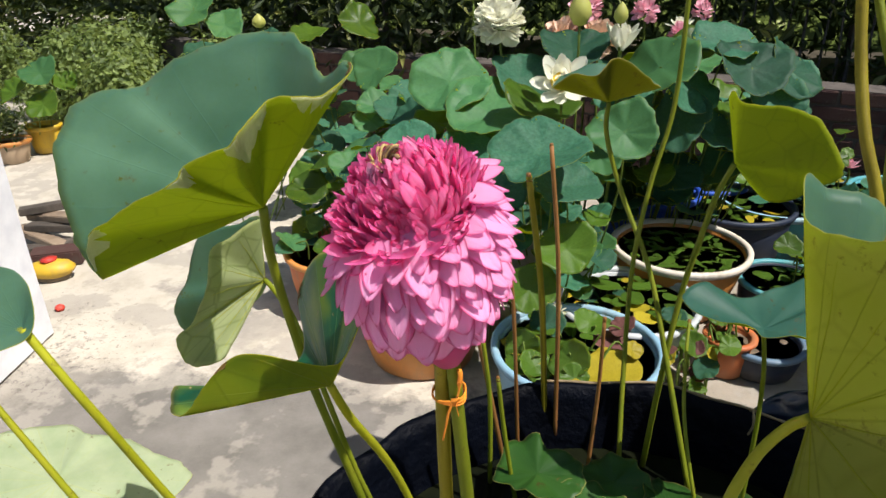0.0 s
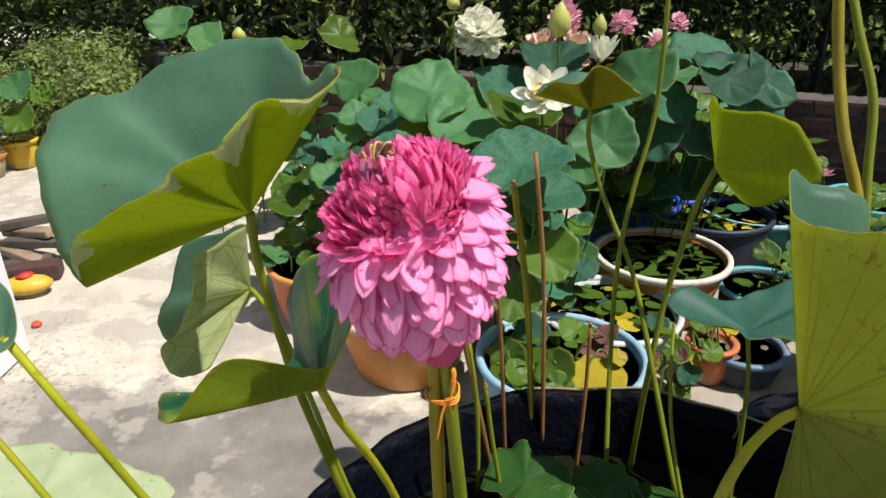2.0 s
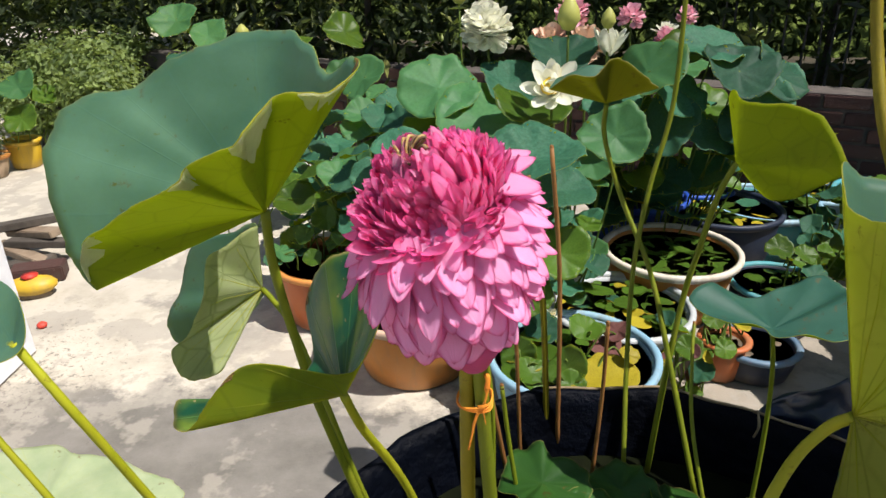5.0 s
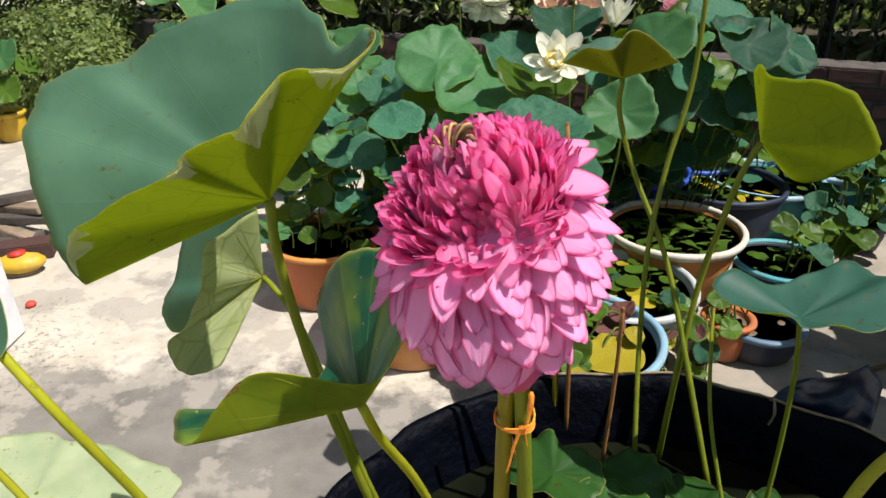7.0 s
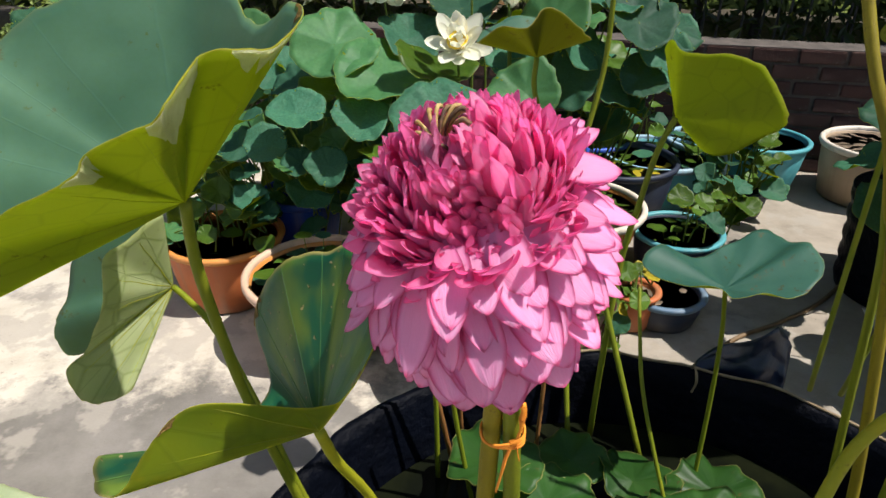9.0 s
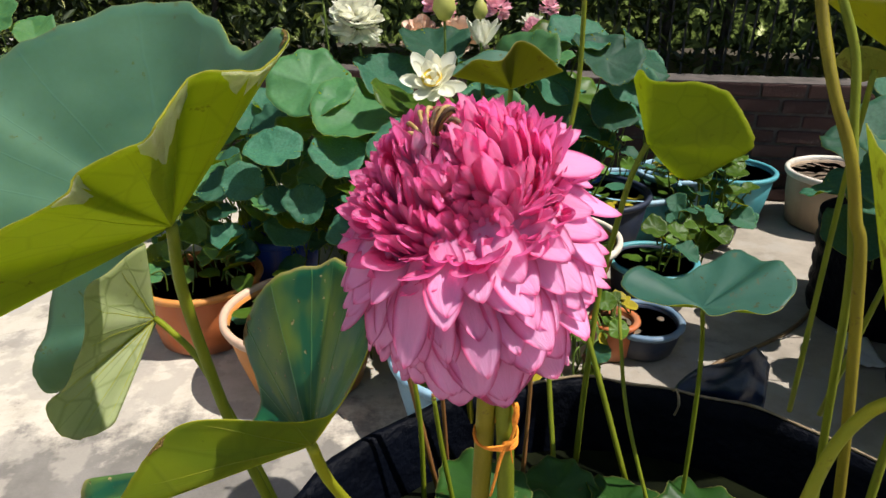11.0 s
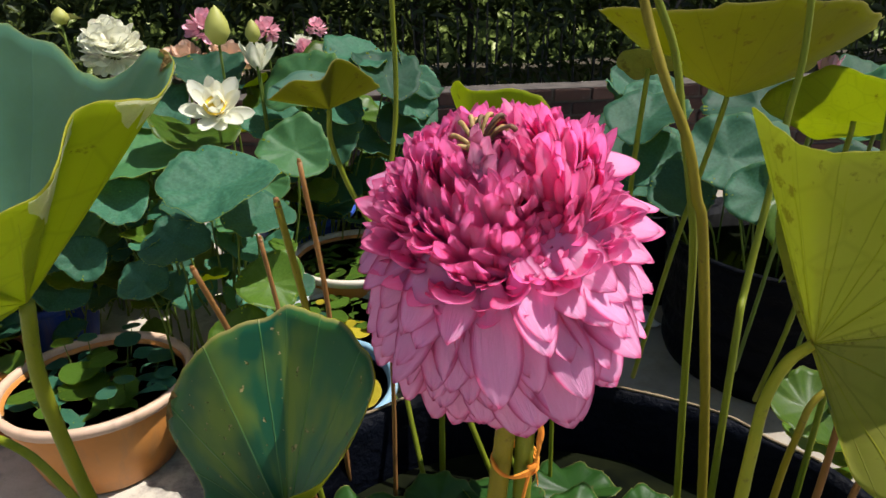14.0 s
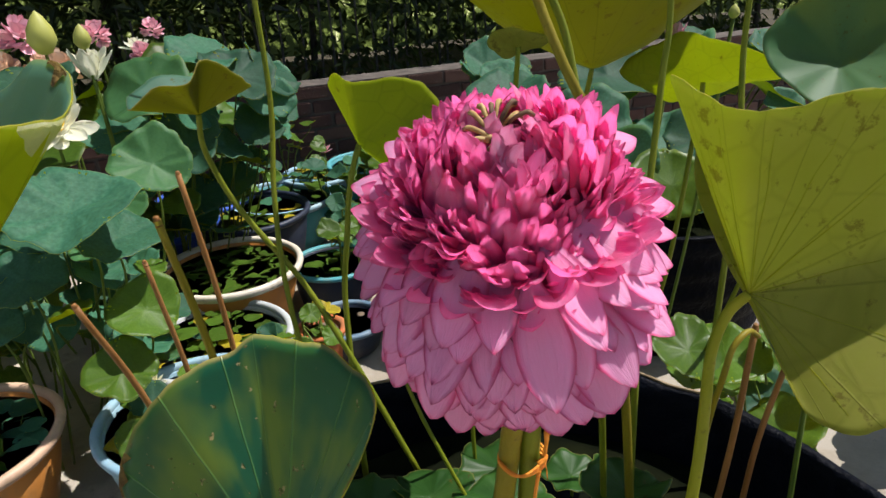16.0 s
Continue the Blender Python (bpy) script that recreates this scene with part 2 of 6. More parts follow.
def plastic(name, c1, c2, rough=0.42, grime=(0.20, 0.16, 0.10)):
    n = Nodes(name)
    col = n.ramp(n.noise(6.0, detail=5), (0.3, c1), (0.7, c2))
    z = n.add("SeparateXYZ", Vector=n.coords()).outputs[2]
    streak = n.add("Mapping", Vector=n.coords(), Scale=(22.0, 22.0, 2.0)).outputs[0]
    dirt_shade = n.ramp(n.noise(1.0, streak, 6.0), (0.5, 0.0), (0.8, 0.55))
    col = n.mix(dirt_shade, col, grime)
    splash = n.math("MULTIPLY", n.ramp(n.math("ADD", z, n.math("MULTIPLY", n.noise(30.0), 0.06)), (0.02, 0.55), (0.09, 0.0)), 1.0)
    col = n.mix(splash, col, (0.16, 0.13, 0.09))
    return n.finish(col, n.math("MULTIPLY_ADD", n.noise(50.0), 0.25, rough), n.bump(n.noise(160.0), 0.1, 0.001))


PL_ORANGE = plastic("orange_plastic", (0.50, 0.185, 0.035), (0.60, 0.25, 0.055))
PL_TERRA = plastic("terracotta_plastic", (0.413, 0.103, 0.026), (0.473, 0.138, 0.039))
PL_WHITE = plastic("off_white_plastic", (0.568, 0.499, 0.396), (0.636, 0.585, 0.499))
PL_GREY = plastic("grey_white_plastic", (0.387, 0.413, 0.413), (0.516, 0.533, 0.533))
PL_LIGHTBLUE = plastic("light_blue_plastic", (0.189, 0.344, 0.447), (0.275, 0.43, 0.516))
PL_BLUE = plastic("blue_plastic", (0.01, 0.05, 0.30), (0.015, 0.08, 0.42))
PL_NAVY = plastic("navy_plastic", (0.008, 0.014, 0.032), (0.016, 0.026, 0.052), grime=(0.03, 0.03, 0.03))
PL_PEACH = plastic("pale_orange_plastic", (0.54, 0.34, 0.22), (0.62, 0.44, 0.32))
PL_TEAL = plastic("teal_plastic", (0.052, 0.258, 0.292), (0.077, 0.327, 0.361))
PL_SLATE = plastic("slate_blue_plastic", (0.09, 0.15, 0.22), (0.14, 0.22, 0.30))
PL_BEIGE = plastic("beige_plastic", (0.361, 0.258, 0.163), (0.447, 0.327, 0.215))
PL_YELLOW = plastic("yellow_plastic", (0.533, 0.327, 0.017), (0.602, 0.387, 0.026))
def liner_material():
    n = Nodes("black_plastic")
    col = n.ramp(n.noise(7.0, detail=5), (0.3, (0.0008, 0.0011, 0.0024)), (0.75, (0.0022, 0.0034, 0.0075)))
    dust = n.ramp(n.noise(18.0, detail=6, rough=0.7), (0.62, 0.0), (0.8, 0.08))
    col = n.mix(dust, col, (0.015, 0.018, 0.028))
    return n.finish(col, n.math("MULTIPLY_ADD", n.noise(30.0), 0.3, 0.38), n.bump(n.noise(26.0, detail=7), 0.9, 0.014), Specular_IOR_Level=0.07)


PL_BLACK = liner_material()
PL_LINER = plain("blue_black_sheet", (0.004, 0.008, 0.020), (0.010, 0.018, 0.042), 20.0, 0.32, 0.6, 60.0)
TAN_EDGE = plain("worn_tan_edge", (0.16, 0.11, 0.055), (0.34, 0.26, 0.15), 30.0, 0.8, 0.6)
SOIL = plain("wet_soil", (0.07, 0.050, 0.030), (0.19, 0.14, 0.09), 25.0, 0.6, 0.8)


def water_material():
    n = Nodes("dark_pond_water")
    col = n.ramp(n.noise(9.0), (0.35, (0.003, 0.004, 0.003)), (0.7, (0.010, 0.012, 0.005)))
    return n.finish(col, 0.08, n.bump(n.noise(30.0), 0.08, 0.002), Specular_IOR_Level=0.04)


WATER = water_material()


def concrete_material():
    n = Nodes("stained_concrete")
    co = n.coords()
    xyz = n.add("SeparateXYZ", Vector=co)
    big = n.noise(1.1, co, 6.0, 0.6)
    mid = n.noise(5.0, co, 8.0, 0.65)
    fine = n.noise(130.0, co, 4.0)
    col = n.ramp(mid, (0.30, (0.37, 0.33, 0.26)), (0.50, (0.49, 0.44, 0.355)), (0.72, (0.56, 0.505, 0.415)))
    # darker on the side of the black tubs: dirt, plus shade put into the colour
    reach = n.math("ADD", xyz.outputs[0], n.math("ADD", n.math("MULTIPLY", n.noise(2.2, co, 6.0, 0.65), 1.2), n.math("MULTIPLY", n.noise(0.45, co, 3.0), 0.8)))
    dirt_shade = n.ramp(n.math("MULTIPLY", reach, 0.25), (0.28, 0.0), (0.42, 0.75))
    col = n.mix(dirt_shade, col, n.ramp(mid, (0.35, (0.185, 0.155, 0.12)), (0.65, (0.29, 0.245, 0.19))))
    # damp concrete round the tub, with dried patches in it
    edge = n.math("ADD", xyz.outputs[1], n.math("MULTIPLY", n.math("SUBTRACT", n.noise(2.6, co, 7.0, 0.7), 0.5), 1.3))
    wet = n.ramp(n.math("MULTIPLY", edge, 0.25), (0.455, 0.9), (0.49, 0.0))
    near = n.add("VectorMath", Vector=co)
    near.operation = "DISTANCE"
    near.inputs[1].default_value = (-0.3, 1.0, 0.0)
    wet = n.math("MULTIPLY", wet, n.ramp(n.math("ADD", n.math("MULTIPLY", near.outputs["Value"], 0.4), n.math("MULTIPLY", big, 0.3)), (0.66, 1.0), (0.85, 0.0)))
    some = n.ramp(n.math("ADD", big, n.math("MULTIPLY", n.noise(3.2, co, 7.0, 0.7), 0.45)), (0.80, 0.0), (0.86, 0.6))
    col = n.mix(n.math("MAXIMUM", wet, some), col, n.ramp(mid, (0.35, (0.105, 0.097, 0.085)), (0.65, (0.17, 0.157, 0.14))))
    patch = n.ramp(n.noise(2.9, co, 5.0, 0.6), (0.515, 0.0), (0.55, 0.65))
    col = n.mix(patch, col, (0.33, 0.30, 0.25))
    # a rough, pitted stretch near the pillar
    far = n.add("VectorMath", Vector=co)
    far.operation = "DISTANCE"
    far.inputs[1].default_value = (-1.75, 1.85, 0.0)
    pit = n.ramp(n.math("ADD", far.outputs["Value"], n.math("MULTIPLY", mid, 0.5)), (0.45, 0.11), (0.95, 0.0))
    dots = n.ramp(n.math("ADD", n.noise(34.0, co, 6.0, 0.8), pit), (0.64, 0.0), (0.69, 0.7))
    col = n.mix(dots, col, (0.13, 0.115, 0.10))
    col = n.mix(n.math("MULTIPLY", fine, 0.4), col, n.mix(0.5, col, (0.5, 0.48, 0.45), "MULTIPLY"))
    h = n.math("SUBTRACT", n.math("ADD", mid, n.math("MULTIPLY", fine, 0.4)), n.math("MULTIPLY", dots, 0.8))
    return n.finish(col, 0.85, n.bump(h, 0.4, 0.006))


CONCRETE = concrete_material()
EARTH = plain("dark_leaf_litter", (0.025, 0.020, 0.012), (0.07, 0.055, 0.03), 4.0, 0.9, 0.8, 60.0)
WHITEWASH = plain("whitewash", (0.62, 0.62, 0.64), (0.80, 0.80, 0.80), 9.0, 0.85, 0.5, 60.0)
MORTAR = plain("old_mortar", (0.05, 0.042, 0.036), (0.12, 0.10, 0.085), 14.0, 0.9, 0.8)


def brick_material():
    n = Nodes("weathered_brick")
    co = n.coords()
    r = n.add("ObjectInfo").outputs["Random"]
    col = n.ramp(r, (0.0, (0.040, 0.018, 0.014)), (0.5, (0.062, 0.026, 0.019)), (1.0, (0.088, 0.044, 0.032)))
    moss = n.ramp(n.noise(16.0, co, 6.0, 0.7), (0.5, 0.0), (0.75, 0.7))
    col = n.mix(moss, col, (0.07, 0.06, 0.05))
    lime = n.ramp(n.noise(24.0, co, 6.0, 0.75), (0.62, 0.0), (0.75, 0.55))
    col = n.mix(lime, col, (0.26, 0.22, 0.20))
    return n.finish(col, 0.9, n.bump(n.noise(70.0, co, 6.0), 0.6, 0.004))


BRICK = brick_material()


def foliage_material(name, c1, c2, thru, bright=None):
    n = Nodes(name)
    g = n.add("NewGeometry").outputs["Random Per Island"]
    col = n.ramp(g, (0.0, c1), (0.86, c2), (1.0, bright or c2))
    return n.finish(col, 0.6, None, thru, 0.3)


# the last, palest leaves put sun flecks into the hedge's colour
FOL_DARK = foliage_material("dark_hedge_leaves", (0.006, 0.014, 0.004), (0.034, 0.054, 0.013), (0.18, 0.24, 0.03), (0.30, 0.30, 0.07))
FOL_BUSH = foliage_material("pale_bush_leaves", (0.025, 0.05, 0.010), (0.19, 0.25, 0.065), (0.45, 0.55, 0.12))
BARK = plain("grey_brown_bark", (0.05, 0.04, 0.03), (0.11, 0.09, 0.07), 12.0, 0.9, 0.9)


# ---- building blocks ----
def part(name, bm, material, parent=None, label=""):
    """Links a bmesh as one mesh object under a thing; material: one, or a tuple for the slots."""
    me = bpy.data.meshes.new(name)
    bm.to_mesh(me)
    bm.free()
    for m in material if isinstance(material, tuple) else (material,):
        me.materials.append(m)
    ob = new(name, me)
    if parent:
        ob.parent = parent
    return tagged(ob, label)


def thing(name, label, category, at=(0, 0, 0), group="", turn=0.0):
    ob = new(name)
    ob.empty_display_size = 0.05
    ob.matrix_world = pose(*at, 0, 0, turn)
    return tagged(ob, label, category, group)


def smooth(bm):
    for f in bm.faces:
        f.smooth = True
    return bm


def spline(points, steps, closed=False):
    """Points of a Catmull-Rom curve through the given ones."""
    p = [Vector(q) for q in points]
    n = len(p)
    out = []
    spans = n if closed else n - 1
    for i in range(spans):
        if closed:
            a, b, c, d = p[i - 1], p[i], p[(i + 1) % n], p[(i + 2) % n]
        else:
            b, c = p[i], p[i + 1]
            a, d = p[i - 1] if i else b * 2 - c, p[i + 2] if i + 2 < n else c * 2 - b
        for s in range(steps):
            t = s / steps
            out.append(0.5 * (2 * b + (c - a) * t + (2 * a - 5 * b + 4 * c - d) * t**2 + (3 * b - 3 * c + d - a) * t**3))
    if not closed:
        out.append(p[-1])
    return out


def tube(points, r0, r1=None, sides=10, steps=6, knobs=0.0, bm=None):
    """A tapered round tube along a curve, closed at its ends."""
    bm = bm or bmesh.new()
    r1 = r0 if r1 is None else r1
    path = spline(points, steps)
    rings, up = [], Vector((0.3, 0.9, 0.1))
    for i, q in enumerate(path):
        d = (path[min(i + 1, len(path) - 1)] - path[max(i - 1, 0)]).normalized()
        side = d.cross(up).normalized()
        up = side.cross(d).normalized()
        f = i / (len(path) - 1)
        r = (r0 + (r1 - r0) * f) * (1 + knobs * noise.noise(q * 90))
        rings.append([bm.verts.new(q + r * (math.cos(a) * side + math.sin(a) * up)) for a in (2 * math.pi * k / sides for k in range(sides))])
    for a, b in zip(rings, rings[1:]):
        for k in range(sides):
            bm.faces.new((a[k], a[(k + 1) % sides], b[(k + 1) % sides], b[k]))
    bm.faces.new(rings[0][::-1])
    bm.faces.new(rings[-1])
    return smooth(bm)


def lathe(profile, sides=48, wobble=0.0, seed=0.0, bm=None):
    """A solid of revolution about z from (radius, height) points, from its first point round to its last."""
    bm = bm or bmesh.new()
    rings = []
    for r, z in profile:
        ring = []
        for k in range(sides):
            a = 2 * math.pi * k / sides
            w = 1 + wobble * noise.noise((math.cos(a) * 1.7 + seed, math.sin(a) * 1.7, z * 4 + seed))
            ring.append(bm.verts.new((r * w * math.cos(a), r * w * math.sin(a), z)))
        rings.append(ring)
    for a, b in zip(rings, rings[1:]):
        for k in range(sides):
            bm.faces.new((a[k], a[(k + 1) % sides], b[(k + 1) % sides], b[k]))
    for ring, turn in ((rings[0], -1), (rings[-1], 1)):
        if len(ring) == sides and profile[0 if turn < 0 else -1][0] > 1e-4:
            bm.faces.new(ring[::turn])
    return smooth(bm)


def disc(r, z, sides=48, rough=0.0):
    """The round surface of water or soil at height z; rough: how uneven it is, in metres."""
    bm = bmesh.new()
    middle = bm.verts.new((0, 0, z))
    last = None
    for j in range(1, 7):
        ring = []
        for k in range(sides):
            a = 2 * math.pi * k / sides
            p = Vector((r * j / 6 * math.cos(a), r * j / 6 * math.sin(a), z))
            ring.append(bm.verts.new(p + Vector((0, 0, rough * noise.noise(p * 28)))))
        for k in range(sides):
            k2 = (k + 1) % sides
            bm.faces.new((last[k], ring[k], ring[k2], last[k2]) if last else (middle, ring[k], ring[k2]))
        last = ring
    return smooth(bm)


def box(x0, y0, z0, x1, y1, z1, bevel=0.0):
    bm = bmesh.new()
    bmesh.ops.create_cube(bm, size=1, matrix=Matrix.LocRotScale(((x0 + x1) / 2, (y0 + y1) / 2, (z0 + z1) / 2), None, (x1 - x0, y1 - y0, z1 - z0)))
    if bevel:
        bmesh.ops.bevel(bm, geom=bm.edges[:], offset=bevel, segments=2, affect="EDGES")
    return bm


def blade(handles, cup=0.25, ripple=0.02, rings=10, steps=6, thick=0.0007, seed=0.0, flip=False, droop=(0, 0, -1), wave=0.0, ragged=0.0):
    """A round leaf, lofted from its middle (the origin) to a rim through the handles: an upper sheet (slot 0), an
    under sheet (slot 1) and an edge between them. UV: turn, and share of the way from the middle to the rim."""
    rim = spline(handles, steps, True)
    if flip:
        rim = rim[::-1]
    if ragged:
        rim = [p * (1 + ragged * (noise.noise(p * 45 + Vector((seed, 0, 0))) + 0.6 * noise.noise(p * 120))) for p in rim]
    n = len(rim)
    size = sum(p.length for p in rim) / n
    droop = Vector(droop)
    grid = []
    for j in range(1, rings + 1):
        s = j / rings
        row = []
        for k, p in enumerate(rim):
            q = p * s + droop * (cup * size * s * (1 - s))
            q += Vector((0, 0, 1)) * (ripple * size * s * s * noise.noise((p.x * 22 / (size * 8) * 1.0 + seed, p.y * 2.6 / size, p.z * 2.6 / size + s)))
            q += Vector((0.3, 0.3, 0.9)) * (wave * size * s**3 * math.sin(k / n * 2 * math.pi * 9 + seed))
            row.append(q)
        grid.append(row)
    bm = bmesh.new()
    uv = bm.loops.layers.uv.new()
    mid = Vector((0, 0, 0))
    # normals of the upper sheet
    norm = []
    for j in range(rings):
        row = []
        for k in range(n):
            inner = grid[j - 1][k] if j else mid
            outer = grid[min(j + 1, rings - 1)][k]
            row.append((outer - inner).cross(grid[j][(k + 1) % n] - grid[j][k - 1]).normalized())
        norm.append(row)
    n0 = sum((norm[0][k] for k in range(n)), Vector()).normalized()
    sheets = []
    for side, sl in ((0.5, 0), (-0.5, 1)):
        c = bm.verts.new(mid + n0 * thick * side)
        rows = [[bm.verts.new(grid[j][k] + norm[j][k] * thick * side) for k in range(n)] for j in range(rings)]
        for k in range(n):
            k2 = (k + 1) % n
            f = bm.faces.new((c, rows[0][k], rows[0][k2])[:: 1 if side > 0 else -1])
            f.material_index = sl
            for lp in f.loops:
                lp[uv].uv = ((k + 0.5) / n, 0.0) if lp.vert is c else ((k + (lp.vert is rows[0][k2])) / n, 1 / rings)
            for j in range(rings - 1):
                vs = (rows[j][k], rows[j + 1][k], rows[j + 1][k2], rows[j][k2])
                f = bm.faces.new(vs[:: 1 if side > 0 else -1])
                f.material_index = sl
                for lp in f.loops:
                    i = vs.index(lp.vert)
                    lp[uv].uv = ((k + (i > 1)) / n, (j + 1 + (i in (1, 2))) / rings)
        sheets.append(rows[-1])
    for k in range(n):
        k2 = (k + 1) % n
        f = bm.faces.new((sheets[0][k], sheets[1][k], sheets[1][k2], sheets[0][k2]))
        f.material_index = 1
        for lp in f.loops:
            lp[uv].uv = (k / n, 1.0)
    return smooth(bm), grid


def round_handles(radius, cup=0.2, uneven=0.08, lift=0.1, rnd=None, count=9):
    """Handles for a plain lotus leaf: a shallow bowl with an uneven, waving rim."""
    rnd = rnd or random
    out = []
    ph = rnd.uniform(0, 6.28)
    for k in range(count):
        a = 2 * math.pi * k / count
        r = radius * (1 + rnd.uniform(-uneven, uneven))
        out.append((r * math.cos(a), r * math.sin(a), radius * (cup + lift * math.sin(2 * a + ph) + rnd.uniform(-lift, lift) * 0.6)))
    return out


# ---- the yard: ground, wall, pillar ----
def ground_sheet():
    bm = bmesh.new()
    bmesh.ops.create_grid(bm, x_segments=72, y_segments=72, size=1.0)
    for v in bm.verts:
        v.co.z = 0.004 * noise.noise(v.co * 6.5) * (max(abs(v.co.x), abs(v.co.y)) < 0.8)
        for i in (0, 1):
            s = abs(v.co[i])
            v.co[i] = math.copysign(s * 6.5 if s < 0.85 else 5.525 + ((s - 0.85) / 0.15) ** 3 * 395, v.co[i])
    return smooth(bm)


ground = tagged(part("ground", ground_sheet(), CONCRETE), "pale stained concrete yard floor with damp patches", "ground", kind="structure")

WALL_AT, WALL_TURN, WALL_TOP = (2.0, 3.65, 0.0), -16.9, 0.66
WALL_M = pose(*WALL_AT, 0, 0, WALL_TURN)
wall = tagged(part("wall_garden", box(-6.4, 0.012, -0.05, 4.4, 0.22, WALL_TOP - 0.012), MORTAR), "low weathered red brick garden wall with pale mortar", "wall", kind="structure")
wall.matrix_world = WALL_M

# soil and leaf litter behind the wall
bm = bmesh.new()
bmesh.ops.create_grid(bm, x_segments=40, y_segments=20, size=1, matrix=Matrix.Diagonal((9, 4.5, 1, 1)))
for v in bm.verts:
    v.co.z = 0.05 * noise.noise(v.co * 0.9)
soil_bed = tagged(part("ground_soil", smooth(bm), EARTH), "dark soil and leaf litter behind the wall", "soil", kind="structure")
soil_bed.matrix_world = WALL_M @ pose(0, 4.75, 0.06)


def pillar():
    bm = box(-0.16, -0.6, 0, 0.16, 0.6, 2.6, 0.012)
    bmesh.ops.subdivide_edges(bm, edges=bm.edges[:], cuts=6, use_grid_fill=True)
    for v in bm.verts:
        v.co += 0.006 * noise.noise_vector(v.co * 4)
    return bm


pl = part("pillar", pillar(), WHITEWASH)
pl.matrix_world = pose(-1.775, 1.444, 0, 0, 0, 8)
tagged(pl, "whitewashed plastered pillar standing on the concrete", "pillar", kind="structure")


# ---- pots ----
def pot(name, label, category, at, r, h, body_m, rim_m, base=0.72, lip=0.022, fill=0.035, fill_m=None, seed=0.0, turn=0.0, group="pots in the yard"):
    """A round plastic pot: body, rolled rim, and the water or soil in it."""
    t = thing(name, label, category, at, group, turn)
    rb = r * base
    body = [(0.0001, 0.004), (rb * 0.94, 0.004), (rb, 0.012), (rb + (r - rb) * 0.5, h * 0.52), (r - 0.012, h - lip), (r - 0.016, h - lip * 0.5), (r - 0.024, h - lip), (rb - 0.01, 0.02), (0.0001, 0.02)]
    part("body", lathe(body, 56, 0.012, seed), body_m, t)
    rim = [(r - 0.014, h - lip * 1.4), (r - 0.002, h - lip * 1.3), (r + 0.004, h - lip * 0.7), (r + 0.003, h - lip * 0.2), (r - 0.003, h), (r - 0.014, h), (r - 0.02, h - lip * 0.3), (r - 0.021, h - lip * 1.0), (r - 0.014, h - lip * 1.4)]
    part("rim", lathe(rim, 64, 0.012, seed), rim_m, t)
    part("water" if fill_m in (None, WATER) else "soil", disc(r - 0.0275, h - fill, 48, 0.0 if fill_m in (None, WATER) else 0.012), fill_m or WATER, t)
    return t


POTS = {
    "A": pot("plant_pot", "orange plastic pot with a white rim, full of water plants", "pot", (0.67, 2.64, 0), 0.265, 0.27, PL_ORANGE, PL_WHITE, 0.68),
    "E": pot("plant_pot", "pale orange pot with a thick white rim and floating leaves", "pot", (-0.27, 2.14, 0), 0.255, 0.27, PL_ORANGE, PL_PEACH, 0.72, seed=2),
    "G": pot("plant_pot", "orange terracotta plastic pot with soil and small plants", "pot", (-0.67, 2.46, 0), 0.215, 0.25, PL_TERRA, PL_ORANGE, 0.8, 0.018, fill_m=SOIL, seed=3),
    "S": pot("water_bowl", "grey-white plastic basin full of water plants", "basin", (0.44, 2.26, 0), 0.25, 0.22, PL_GREY, PL_GREY, 0.74, seed=4),
    "L": pot("water_bowl", "light blue plastic basin with yellowing lily pads", "basin", (0.26, 1.90, 0), 0.26, 0.24, PL_LIGHTBLUE, PL_LIGHTBLUE, 0.8, seed=5),
    "N": pot("water_tub", "dark navy plastic tub with water plants", "tub", (0.97, 3.15, 0), 0.27, 0.27, PL_NAVY, PL_NAVY, 0.8, seed=6),
    "K": pot("water_tub", "blue plastic tub among the leaves", "tub", (0.62, 3.28, 0), 0.24, 0.27, PL_BLUE, PL_BLUE, 0.8, seed=7),
    # the brown water in D is drawn with the soil surface and material
    "D": pot("water_bowl", "low dark blue basin holding brown water, drawn as soil", "basin", (0.90, 2.22, 0), 0.14, 0.12, PL_NAVY, PL_SLATE, 0.8, 0.016, 0.03, SOIL, seed=8),
    "C": pot("water_bowl", "teal plastic bowl with small floating leaves", "basin", (1.05, 2.55, 0), 0.175, 0.19, PL_NAVY, PL_TEAL, 0.8, 0.014, seed=9),
    "T": pot("plant_pot", "teal plastic bucket beside the brick wall", "pot", (1.77, 3.40, 0), 0.22, 0.27, PL_TEAL, PL_TEAL, 0.74, 0.018, fill_m=SOIL, seed=10),
    "B": pot("plant_pot", "beige plastic pot with a white rim by the wall", "pot", (2.27, 3.25, 0), 0.26, 0.29, PL_BEIGE, PL_WHITE, 0.84, 0.024, fill_m=SOIL, seed=11),
    "U": pot("water_tub", "bright blue plastic tub under lotus leaves", "tub", (-0.43, 2.76, 0), 0.165, 0.29, PL_BLUE, PL_BLUE, 0.84, seed=12),
    "O": pot("plant_pot", "small orange plastic flower pot", "pot", (0.78, 2.18, 0), 0.085, 0.15, PL_TERRA, PL_TERRA, 0.7, 0.014, 0.02, SOIL, seed=13),
}


# ---- the black tub with its stand of lotus ----
TUB = (0.334, 0.743, 0.0)
TUB_R, TUB_H = 0.555, 0.54


